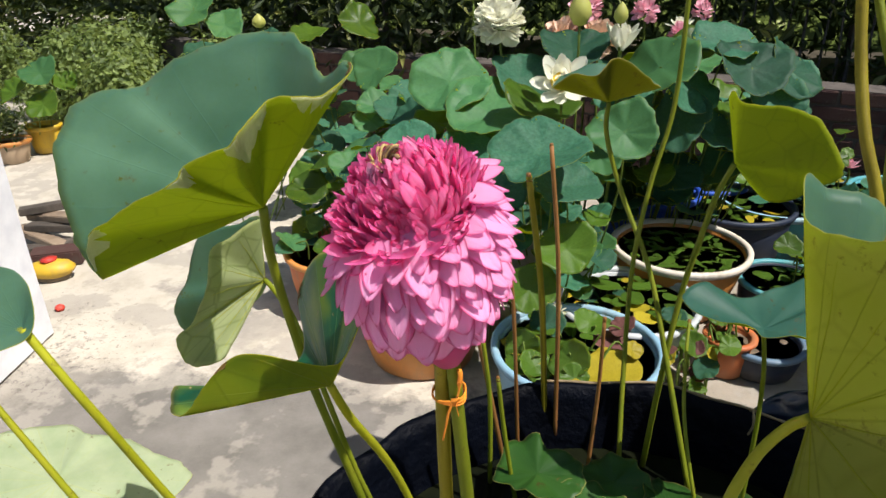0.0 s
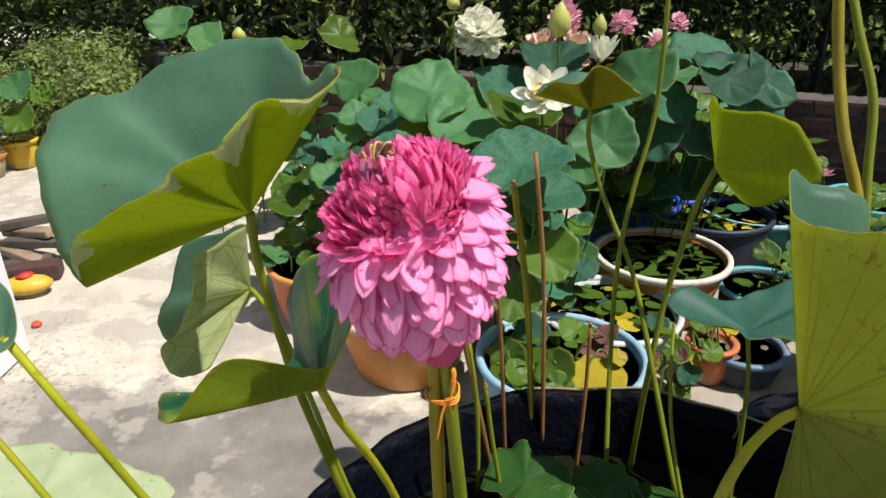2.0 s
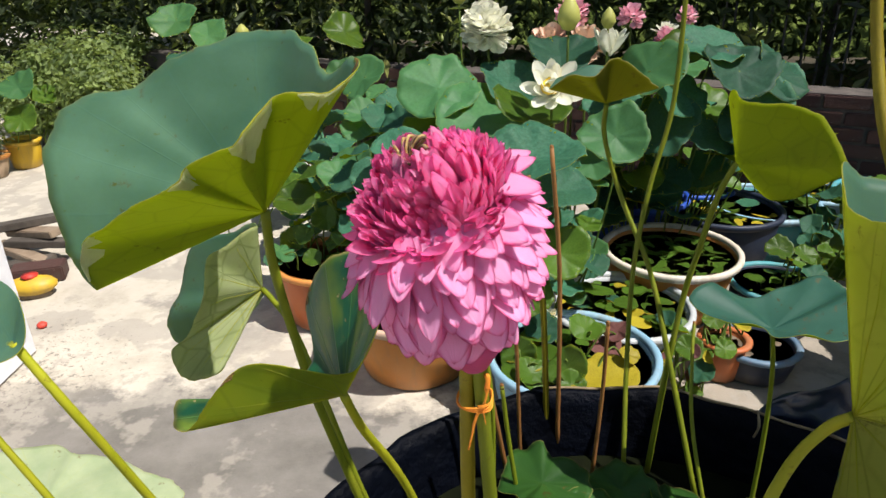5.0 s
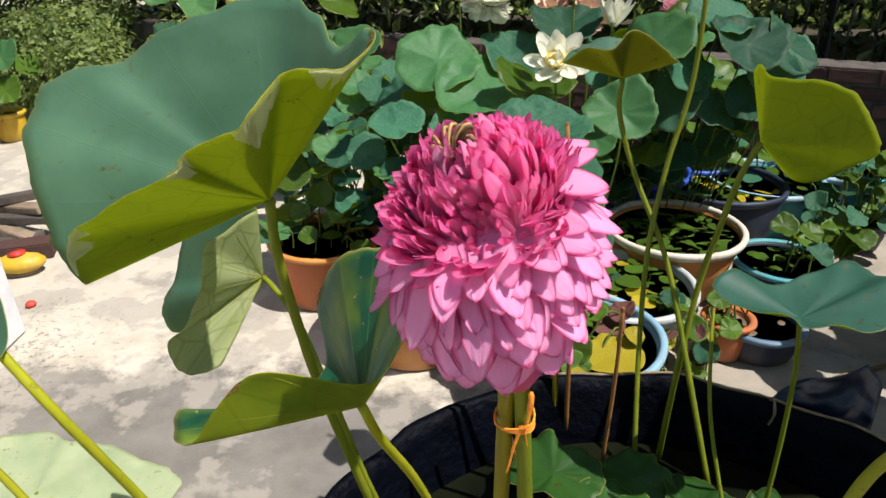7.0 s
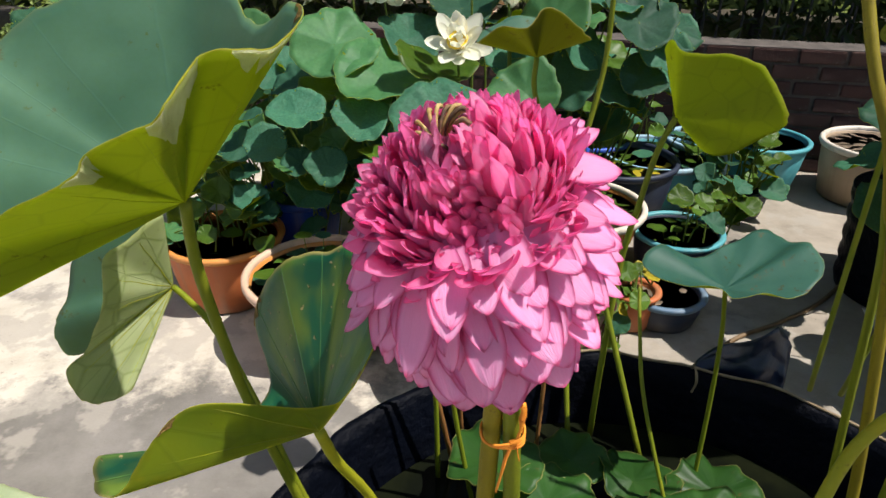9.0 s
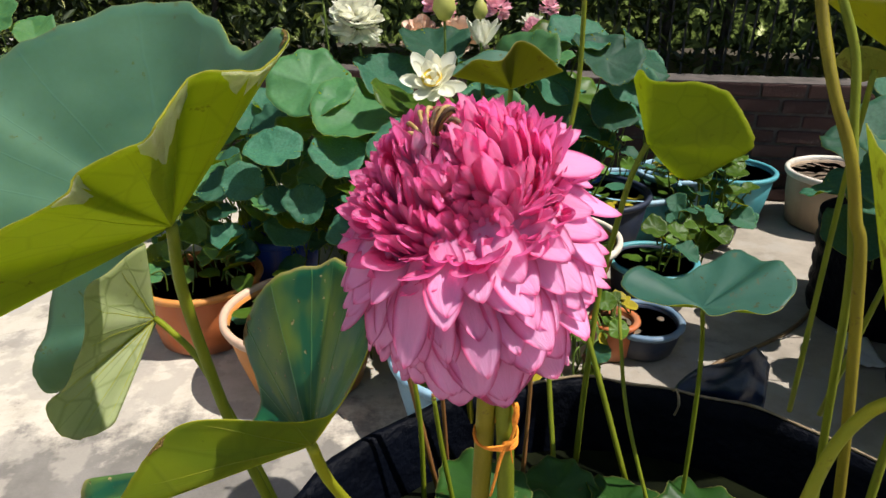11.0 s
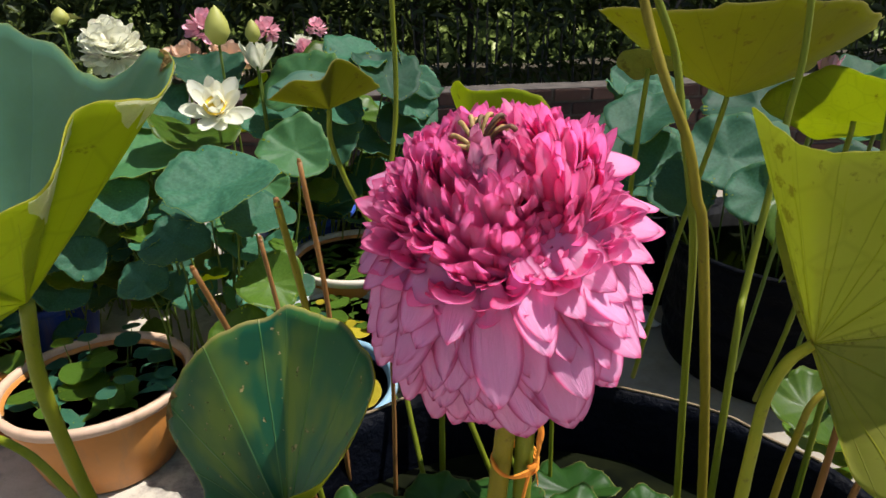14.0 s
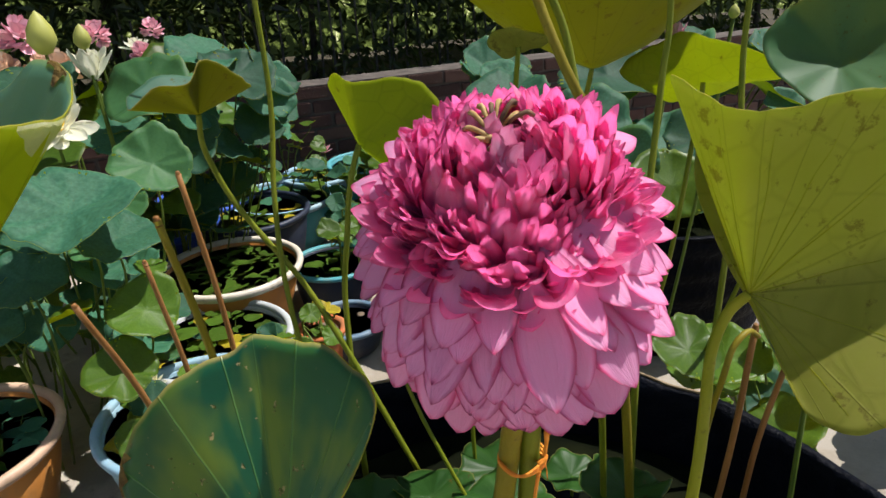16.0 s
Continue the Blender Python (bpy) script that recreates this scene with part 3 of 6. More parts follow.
def tub():
    t = thing("black_tub", "large black plastic tub holding lotus plants in water", "tub", TUB)
    outer = [(0.0001, 0.004), (0.43, 0.004), (0.45, 0.02), (0.50, 0.28), (TUB_R, TUB_H - 0.03), (TUB_R + 0.012, TUB_H - 0.012), (TUB_R + 0.006, TUB_H), (TUB_R - 0.008, TUB_H - 0.002), (TUB_R - 0.014, TUB_H - 0.03), (0.50, 0.26), (0.44, 0.05), (0.0001, 0.05)]
    bm = lathe(outer, 120)
    for v in bm.verts:
        a = math.atan2(v.co.y, v.co.x)
        v.co.z += 0.012 * noise.noise((math.cos(a) * 5, math.sin(a) * 5, 0)) * (v.co.z > 0.4)
        v.co.x *= 1 + 0.02 * noise.noise((a * 6, v.co.z * 7, 3))
        v.co.y *= 1 + 0.02 * noise.noise((a * 6, v.co.z * 7, 3))
    part("body", bm, PL_BLACK, t)
    rim = []
    for k in range(34):
        a = math.radians(8 + k * 3)
        p = Vector(((TUB_R + 0.004) * math.cos(a), (TUB_R + 0.004) * math.sin(a), TUB_H + 0.002))
        s = 1 + 0.02 * noise.noise((a * 6, TUB_H * 7, 3))
        rim.append((p.x * s, p.y * s, p.z + 0.012 * noise.noise((math.cos(a) * 5, math.sin(a) * 5, 0))))
    part("rim_edge", tube(rim, 0.0028, 0.0028, 6, 3, 0.4), TAN_EDGE, t, "worn tan edge of the rim")
    part("water", disc(0.518, 0.40, 60), WATER, t)
    return t


tub()


def stalk(parent, points, r0, r1, mat, name="stalk", sides=10):
    return part(name, tube(points, r0, r1, sides, 6, 0.06), mat, parent)


def ribs(grid, lift, count, r0, reach=0.92, skip=0):
    """Raised ribs along a blade's under side, from its middle towards the rim, one mesh."""
    bm = bmesh.new()
    n, rings = len(grid[0]), len(grid)
    for v in range(count):
        k = int((v + 0.37) / count * n) % n
        pts, last = [Vector((0, 0, 0))], None
        for j in range(1, int(rings * reach), 2):
            a, b = grid[j][(k + 1) % n], grid[j][k - 1]
            nrm = (grid[j + 1][k] - grid[j - 1][k]).cross(a - b).normalized()
            bend = (a - b) * 0.35 * noise.noise((v * 3.1, j * 0.35, r0 * 900))
            pts.append(grid[j][k] + bend - nrm * lift)
        if len(pts) > 2:
            tube(pts, r0, r0 * 0.22, 6, 3, 0.0, bm)
    return bm


def skin(grid, k0, k1, j0, side, seed):
    """A thin crinkled skin over a blade near its rim, on the under side (side 1) or the upper side (side -1)."""
    n, rings = len(grid[0]), len(grid)
    bm = bmesh.new()
    rows = []
    for k in range(k0, k1 + 1):
        u = (k - k0) / max(1, k1 - k0)
        low = j0 + (rings - j0) * (0.15 + 0.7 * abs(2 * u - 1) ** 1.5) * 0.8 + 2.2 * noise.noise((k * 0.7, seed, 0))
        low = max(j0, min(rings - 1.2, low))
        row = []
        for q in range(5):
            f = low + (rings - 1 - low) * q / 4
            j = min(int(f), rings - 2)
            p = grid[j][k % n].lerp(grid[j + 1][k % n], f - j)
            nrm = (grid[j + 1][k % n] - grid[j - 1][k % n]).cross(grid[j][(k + 1) % n] - grid[j][(k - 1) % n]).normalized()
            row.append(bm.verts.new(p - nrm * side * (0.0011 + 0.0007 * noise.noise((k * 0.9, q * 1.3, seed)))))
        rows.append(row)
    for a, c in zip(rows, rows[1:]):
        for q in range(4):
            bm.faces.new((a[q], c[q], c[q + 1], a[q + 1]))
    bmesh.ops.solidify(bm, geom=bm.faces[:], thickness=0.0003)
    return bm


def rib_material():
    n = Nodes("leaf_rib")
    col = n.ramp(n.noise(40.0), (0.3, (0.17, 0.19, 0.015)), (0.7, (0.25, 0.26, 0.03)))
    return n.finish(col, 0.6, n.bump(n.noise(160.0), 0.3, 0.001), (0.95, 0.92, 0.06), 0.55)


RIB = rib_material()


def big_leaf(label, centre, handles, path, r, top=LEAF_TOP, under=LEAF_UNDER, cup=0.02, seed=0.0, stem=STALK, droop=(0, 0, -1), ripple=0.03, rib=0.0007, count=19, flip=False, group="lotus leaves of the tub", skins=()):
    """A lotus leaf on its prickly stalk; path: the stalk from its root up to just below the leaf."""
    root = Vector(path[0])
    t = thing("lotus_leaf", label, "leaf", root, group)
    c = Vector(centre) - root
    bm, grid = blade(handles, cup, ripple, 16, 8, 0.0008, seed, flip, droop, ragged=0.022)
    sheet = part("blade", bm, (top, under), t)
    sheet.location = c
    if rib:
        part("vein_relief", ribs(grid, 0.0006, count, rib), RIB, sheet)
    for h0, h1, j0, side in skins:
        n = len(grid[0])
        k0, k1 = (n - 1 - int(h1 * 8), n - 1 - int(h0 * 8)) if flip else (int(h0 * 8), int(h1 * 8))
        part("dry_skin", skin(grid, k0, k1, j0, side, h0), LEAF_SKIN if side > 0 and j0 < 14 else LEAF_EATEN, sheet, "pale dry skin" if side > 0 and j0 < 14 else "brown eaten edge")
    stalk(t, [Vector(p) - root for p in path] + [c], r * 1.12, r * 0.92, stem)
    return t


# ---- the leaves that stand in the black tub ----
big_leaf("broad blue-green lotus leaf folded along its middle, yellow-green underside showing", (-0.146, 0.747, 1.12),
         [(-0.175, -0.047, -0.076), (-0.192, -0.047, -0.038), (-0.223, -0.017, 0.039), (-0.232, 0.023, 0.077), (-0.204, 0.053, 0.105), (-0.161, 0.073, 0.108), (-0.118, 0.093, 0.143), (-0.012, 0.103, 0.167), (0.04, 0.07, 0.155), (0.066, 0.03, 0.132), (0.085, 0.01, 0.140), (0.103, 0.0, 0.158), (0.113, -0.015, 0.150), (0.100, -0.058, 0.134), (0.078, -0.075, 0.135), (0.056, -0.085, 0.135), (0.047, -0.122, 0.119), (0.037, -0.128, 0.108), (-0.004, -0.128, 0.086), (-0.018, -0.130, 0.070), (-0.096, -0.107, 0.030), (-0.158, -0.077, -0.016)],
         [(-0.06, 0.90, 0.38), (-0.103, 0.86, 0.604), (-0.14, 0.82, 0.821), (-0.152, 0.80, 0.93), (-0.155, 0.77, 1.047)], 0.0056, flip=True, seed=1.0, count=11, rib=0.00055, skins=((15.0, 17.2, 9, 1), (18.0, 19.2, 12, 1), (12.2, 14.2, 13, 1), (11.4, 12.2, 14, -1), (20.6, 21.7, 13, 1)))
big_leaf("drooping folded lotus leaf with olive underside and blue-green face", (-0.256, 0.95, 0.92),
         [(0.011, -0.02, 0.104), (-0.034, -0.07, 0.081), (-0.039, -0.09, 0.04), (-0.066, -0.09, -0.015), (-0.094, -0.09, -0.046), (-0.097, -0.1, -0.06), (-0.076, -0.11, -0.083), (-0.042, -0.11, -0.082), (-0.03, -0.09, -0.079), (-0.047, -0.06, -0.07), (-0.03, -0.02, -0.034), (-0.009, 0.03, -0.021), (-0.081, 0.05, -0.099), (-0.163, 0.03, -0.121), (-0.17, 0.02, -0.074), (-0.149, 0.04, -0.027), (-0.125, 0.05, 0.039), (-0.026, 0.03, 0.083)],
         [(-0.06, 0.94, 0.38), (-0.11, 0.89, 0.60), (-0.15, 0.875, 0.78), (-0.195, 0.90, 0.885), (-0.235, 0.935, 0.91)], 0.0042, LEAF_TOP, LEAF_UNDER_PALE, flip=True, seed=2.0, ripple=0.07)
big_leaf("upright blue-green lotus leaf with a folded front and insect holes", (-0.024, 0.577, 1.028),
         [(-0.125, -0.025, -0.024), (-0.100, -0.012, 0.010), (-0.072, -0.006, 0.029), (-0.03, -0.004, 0.027), (0.002, -0.006, 0.025), (0.022, -0.020, 0.045), (0.045, -0.030, 0.097), (0.046, -0.004, 0.115), (0.026, 0.036, 0.118), (0.012, 0.046, 0.113), (-0.025, 0.060, 0.093), (-0.052, 0.074, 0.042), (-0.040, 0.040, 0.002), (-0.078, 0.012, -0.020), (-0.118, -0.004, -0.022), (-0.146, -0.004, -0.014), (-0.146, -0.016, -0.034)],
         [(0.06, 0.80, 0.38), (0.035, 0.745, 0.62), (0.01, 0.70, 0.782), (-0.004, 0.66, 0.876), (-0.02, 0.61, 0.967)], 0.0044, LEAF_WORN, LEAF_UNDER, seed=3.0, ripple=0.03, stem=STALK_YELLOW, count=11, rib=0.0005, skins=((1.0, 1.5, 14, 1), (5.3, 5.6, 14, -1), (10.7, 11.2, 14, -1)))
big_leaf("large yellow-green lotus leaf seen from below with brown blotches", (0.343, 0.536, 1.071),
         [(-0.025, -0.049, -0.043), (-0.028, -0.075, -0.061), (-0.010, -0.108, -0.055), (0.057, -0.136, -0.011), (0.107, -0.121, 0.059), (0.082, -0.088, 0.129), (0.037, -0.052, 0.151), (0.002, -0.022, 0.148), (-0.025, 0.010, 0.142), (-0.021, 0.044, 0.148), (-0.012, 0.074, 0.157), (0.007, 0.082, 0.141), (0.042, 0.086, 0.134), (0.057, 0.089, 0.099), (0.029, 0.069, 0.059), (0.009, 0.030, 0.019), (-0.005, -0.011, -0.013)],
         [(0.285, 0.56, 0.38), (0.286, 0.54, 0.70), (0.292, 0.532, 0.92), (0.302, 0.537, 0.985), (0.318, 0.546, 1.025), (0.334, 0.546, 1.053)], 0.0044, LEAF_TOP, LEAF_UNDER_SUNNY, seed=4.0, rib=0.0006, count=15, flip=True, stem=STALK_YELLOW)
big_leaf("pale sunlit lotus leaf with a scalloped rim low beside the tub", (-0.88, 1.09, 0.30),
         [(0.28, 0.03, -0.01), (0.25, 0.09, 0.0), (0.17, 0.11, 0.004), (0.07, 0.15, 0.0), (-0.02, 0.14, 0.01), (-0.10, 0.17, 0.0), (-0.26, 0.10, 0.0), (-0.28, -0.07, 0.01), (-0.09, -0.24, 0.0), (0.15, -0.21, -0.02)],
         [(-0.20, 0.72, 0.40), (-0.32, 0.77, 0.56), (-0.55, 0.90, 0.48), (-0.82, 1.06, 0.28)], 0.0045, LEAF_SUNLIT, LEAF_UNDER, seed=5.0, rib=0.0)
big_leaf("blue-green lotus leaf leaning out over the yard", (-0.337, 0.60, 1.042),
         [(0.012, -0.01, -0.002), (0.0, 0.02, 0.018), (-0.05, 0.06, 0.03), (-0.13, 0.06, 0.03), (-0.18, 0.0, 0.01), (-0.15, -0.06, -0.01), (-0.08, -0.07, -0.02), (-0.02, -0.03, -0.012)],
         [(-0.15, 0.74, 0.38), (-0.24, 0.70, 0.64), (-0.272, 0.66, 0.777), (-0.288, 0.62, 0.904), (-0.301, 0.60, 0.976)], 0.0046, seed=6.0, stem=STALK_YELLOW)
big_leaf("olive lotus leaf with a torn edge, seen from below", (0.25, 1.40, 1.095),
         [(-0.105, -0.02, 0.03), (-0.07, -0.05, 0.058), (-0.03, -0.07, 0.062), (0.0, -0.06, 0.09), (0.045, -0.05, 0.068), (0.08, -0.03, 0.038), (0.09, 0.02, 0.03), (0.05, 0.07, 0.045), (-0.02, 0.08, 0.055), (-0.08, 0.05, 0.04)],
         [(0.451, 1.15, 0.40), (0.392, 1.25, 0.636), (0.352, 1.33, 0.786), (0.29, 1.40, 0.921), (0.253, 1.41, 1.03)], 0.005, LEAF_TOP, LEAF_OLD, seed=7.0, rib=0.0)
big_leaf("yellow-green lotus leaf hanging sideways, sunlight through its blade", (0.453, 1.26, 1.029),
         [(-0.012, 0.03, 0.115), (0.0, 0.0, 0.10), (0.06, -0.04, 0.105), (0.105, -0.06, 0.08), (0.135, -0.08, 0.02), (0.11, -0.06, -0.02), (0.06, -0.03, -0.055), (0.03, 0.0, -0.03), (0.02, 0.05, 0.03), (-0.01, 0.06, 0.09)],
         [(0.37, 1.22, 0.40), (0.385, 1.25, 0.58), (0.405, 1.28, 0.76), (0.42, 1.275, 0.87), (0.435, 1.27, 0.965)], 0.0052, LEAF_TOP, LEAF_UNDER, seed=8.0, rib=0.0)
big_leaf("blue-green lotus leaf held flat over the tub's rim", (0.478, 1.04, 0.845),
         [(-0.118, 0.020, 0.032), (-0.078, 0.060, 0.040), (-0.020, 0.065, 0.013), (0.037, 0.090, 0.022), (0.100, 0.110, 0.041), (0.120, 0.070, 0.033), (0.134, 0.040, 0.047), (0.130, -0.010, 0.032), (0.077, -0.050, 0.015), (0.020, -0.060, 0.029), (-0.018, -0.060, 0.023), (-0.036, -0.050, 0.031), (-0.088, -0.020, 0.025)],
         [(0.511, 1.06, 0.40), (0.512, 1.07, 0.60), (0.500, 1.06, 0.744)], 0.0036, LEAF_DEEP, seed=9.0, rib=0.0, flip=True, ripple=0.06)


def bare_stem(label, path, r, mat, name="lotus_shoot", cat="lotus shoot"):
    root = Vector(path[0])
    t = thing(name, label, cat, root, "stems standing in the tub")
    stalk(t, [Vector(p) - root for p in path], r, r * 0.82, mat)
    tip, way = Vector(path[-1]) - root, (Vector(path[-1]) - Vector(path[-2])).normalized()
    part("cut_tip", tube([tip - way * r * 1.2, tip + way * r * 0.3, tip + way * r * 0.9], r * 0.86, r * 0.6, 10, 2, 0.3), STALK_DRY, t, "dry brown cut tip")
    return t


bare_stem("tall green lotus stalk rising past the flower", [(0.318, 1.17, 0.40), (0.318, 1.28, 0.608), (0.319, 1.33, 0.796), (0.337, 1.36, 0.948), (0.365, 1.38, 1.103), (0.363, 1.38, 1.327), (0.36, 1.38, 1.55)], 0.0050, STALK)
bare_stem("thick olive lotus stalk leaning with its neighbour", [(0.56, 0.75, 0.40), (0.535, 0.77, 0.75), (0.497, 0.785, 1.027), (0.482, 0.79, 1.083), (0.468, 0.80, 1.145), (0.452, 0.825, 1.205), (0.444, 0.86, 1.28), (0.435, 0.88, 1.36), (0.42, 0.90, 1.46)], 0.0064, STALK_OLIVE)
for pts, r, m, lab in (
    ([(-0.20, 0.60, 0.40), (-0.213, 0.544, 0.739), (-0.294, 0.547, 0.903), (-0.337, 0.549, 0.985), (-0.405, 0.556, 1.10)], 0.0036, STALK_YELLOW, "yellow-green lotus stalk leaning out over the yard"),
    ([(0.194, 1.256, 0.40), (0.178, 1.24, 0.80), (0.151, 1.229, 1.058)], 0.0048, STALK_DRY, "dry reddish brown cut lotus stalk"),
    ([(0.173, 1.262, 0.40), (0.15, 1.25, 0.75), (0.115, 1.245, 0.997)], 0.0068, STALK_OLIVE, "olive cut lotus stalk with a dry brown tip"),
    ([(0.12, 1.21, 0.40), (0.10, 1.20, 0.75), (0.077, 1.20, 0.961)], 0.0042, STALK_DRY, "short dry brown cut stalk"),
    ([(0.099, 1.16, 0.40), (0.03, 1.14, 0.78), (-0.023, 1.12, 0.966)], 0.0048, STALK_DRY, "dry split brown stalk leaning outwards"),
    ([(0.07, 1.13, 0.40), (0.066, 1.13, 0.60), (0.05, 1.13, 0.74)], 0.0048, STALK, "short green cut lotus stalk"),
    ([(0.13, 1.05, 0.40), (0.10, 1.06, 0.58), (0.085, 1.06, 0.70)], 0.0045, STALK, "short pale green shoot in the tub"),
    ([(0.26, 1.19, 0.40), (0.265, 1.19, 0.60), (0.262, 1.18, 0.76)], 0.0042, STALK_DRY, "thin brown stalk in the tub"),
    ([(0.45, 0.96, 0.40), (0.40, 1.06, 0.62), (0.395, 1.12, 0.73), (0.40, 1.16, 0.78)], 0.0035, STALK, "thin bent green stalk in the tub"),
    ([(0.50, 0.66, 0.40), (0.468, 0.62, 0.80), (0.452, 0.60, 0.91), (0.458, 0.597, 0.945), (0.478, 0.594, 0.956), (0.496, 0.592, 0.944)], 0.0036, STALK_OLIVE, "withered hooked lotus stalk"),
    ([(0.56, 0.66, 0.40), (0.555, 0.63, 0.72), (0.55, 0.62, 0.92)], 0.0044, STALK_DRY, "red-brown dry stalk under the leaf"),
    ([(0.60, 0.63, 0.40), (0.60, 0.62, 0.70), (0.598, 0.60, 0.86)], 0.0042, STALK_DRY, "red-brown dry stalk by the rim"),
):
    bare_stem(lab, pts, r, m)

# flat leaves on the tub's water
rt = random.Random(5)
for x, y, z, r in ((0.16, 1.06, 0.50, 0.075), (0.30, 1.09, 0.47, 0.06), (0.40, 1.05, 0.46, 0.065), (0.53, 1.02, 0.46, 0.07), (0.24, 0.99, 0.48, 0.085), (0.47, 0.94, 0.48, 0.075), (0.36, 0.92, 0.47, 0.07), (0.62, 0.93, 0.45, 0.05), (0.10, 0.94, 0.47, 0.06), (0.60, 0.80, 0.52, 0.07)):
    root = Vector((x + rt.uniform(-0.02, 0.02), y, 0.38))
    t = thing("floating_leaf", "green lotus leaf lying low over the tub's dark water", "leaf", root, "low leaves in the tub")
    bm, _ = blade(round_handles(r, 0.08, 0.2, 0.13, rt, 11), 0.05, 0.14, 8, 6, 0.0008, rt.random() * 9, wave=0.05, ragged=0.09)
    part("blade", bm, (LEAF_LOW, LEAF_UNDER), t).location = (x - root.x, 0, z - 0.38)
    stalk(t, [(0, 0, 0), (x - root.x, 0, z - 0.38)], 0.003, 0.003, STALK)


# ---- the pink lotus ----
def petal(width, curl, cupped, tip=0.62, nu=5, nv=8, thick=0.006, seed=0.0, point=0.8, furl=0.0):
    """A petal one long that starts at the origin, runs along +y and bends up towards +z; a thin closed shell."""
    bm = bmesh.new()
    uv = bm.loops.layers.uv.new()
    top, low = [], []
    for j in range(nv):
        t = 1 - (1 - j / (nv - 1)) ** 1.5
        ang = curl * t + furl * t**4
        y = math.sin(curl * t) / curl if abs(curl) > 1e-3 else t
        z = (1 - math.cos(curl * t)) / curl if abs(curl) > 1e-3 else 0
        z += furl * 0.25 * t**4
        grow = math.sin(min(t / tip, 1) * math.pi / 2) ** 0.9
        w = width * (0.28 + 0.72 * grow) * (1.0 if t < tip else max(0.02, (1 - ((t - tip) / (1 - tip)) ** 1.8) ** point))
        for sheet, off in ((top, thick), (low, -thick)):
            row = []
            for i in range(nu):
                u = i / (nu - 1) * 2 - 1
                thin = 0.3 if abs(u) == 1 or j == nv - 1 else 1
                row.append(bm.verts.new((u * w / 2 + 0.02 * noise.noise((u, t * 2, seed)), y, z + cupped * w * w / width * u * u * (0.4 + 0.6 * t) + off * thin + 0.022 * noise.noise((u * 1.5, t * 2.5, seed + 5)))))
            sheet.append(row)
    for sheet, turn in ((top, 1), (low, -1)):
        for j in range(nv - 1):
            for i in range(nu - 1):
                vs = (sheet[j][i], sheet[j][i + 1], sheet[j + 1][i + 1], sheet[j + 1][i])
                f = bm.faces.new(vs[::turn])
                for lp in f.loops:
                    k = vs.index(lp.vert)
                    lp[uv].uv = ((i + (k in (1, 2))) / (nu - 1), (j + (k > 1)) / (nv - 1))
    edge = [top[j][0] for j in range(nv)] + top[-1][1:] + [top[j][-1] for j in range(nv - 2, -1, -1)]
    edge2 = [low[j][0] for j in range(nv)] + low[-1][1:] + [low[j][-1] for j in range(nv - 2, -1, -1)]
    for k in range(len(edge) - 1):
        f = bm.faces.new((edge[k + 1], edge[k], edge2[k], edge2[k + 1]))
        for lp in f.loops:
            lp[uv].uv = (1.0, 0.9)
    return smooth(bm)


def mesh_of(name, bm, mat):
    me = bpy.data.meshes.new(name)
    bm.to_mesh(me)
    bm.free()
    me.materials.append(mat)
    return me


def setting(base, way, out, twist=0.0, scale=1.0):
    """The pose of a petal at base, running along way with its upper face turned to out."""
    y = Vector(way).normalized()
    x = y.cross(Vector(out)).normalized()
    m = Matrix((x, y, x.cross(y))).transposed().to_4x4()
    return Matrix.Translation(base) @ m @ pose(0, 0, 0, 0, twist, 0) @ Matrix.Scale(scale, 4)


def lay(me, name, parent, *where):
    ob = new(name, me)
    ob.parent = parent
    ob.matrix_local = setting(*where)
    return ob


FL_BASE = Vector((0.091, 0.517, 1.100))
FL_AXIS = Vector((-0.16, -0.04, 1.0)).normalized()
CROWN = Vector((0.074, 0.512, 1.214))
CROWN_POLE = Vector((-0.36, -0.34, 0.87)).normalized()


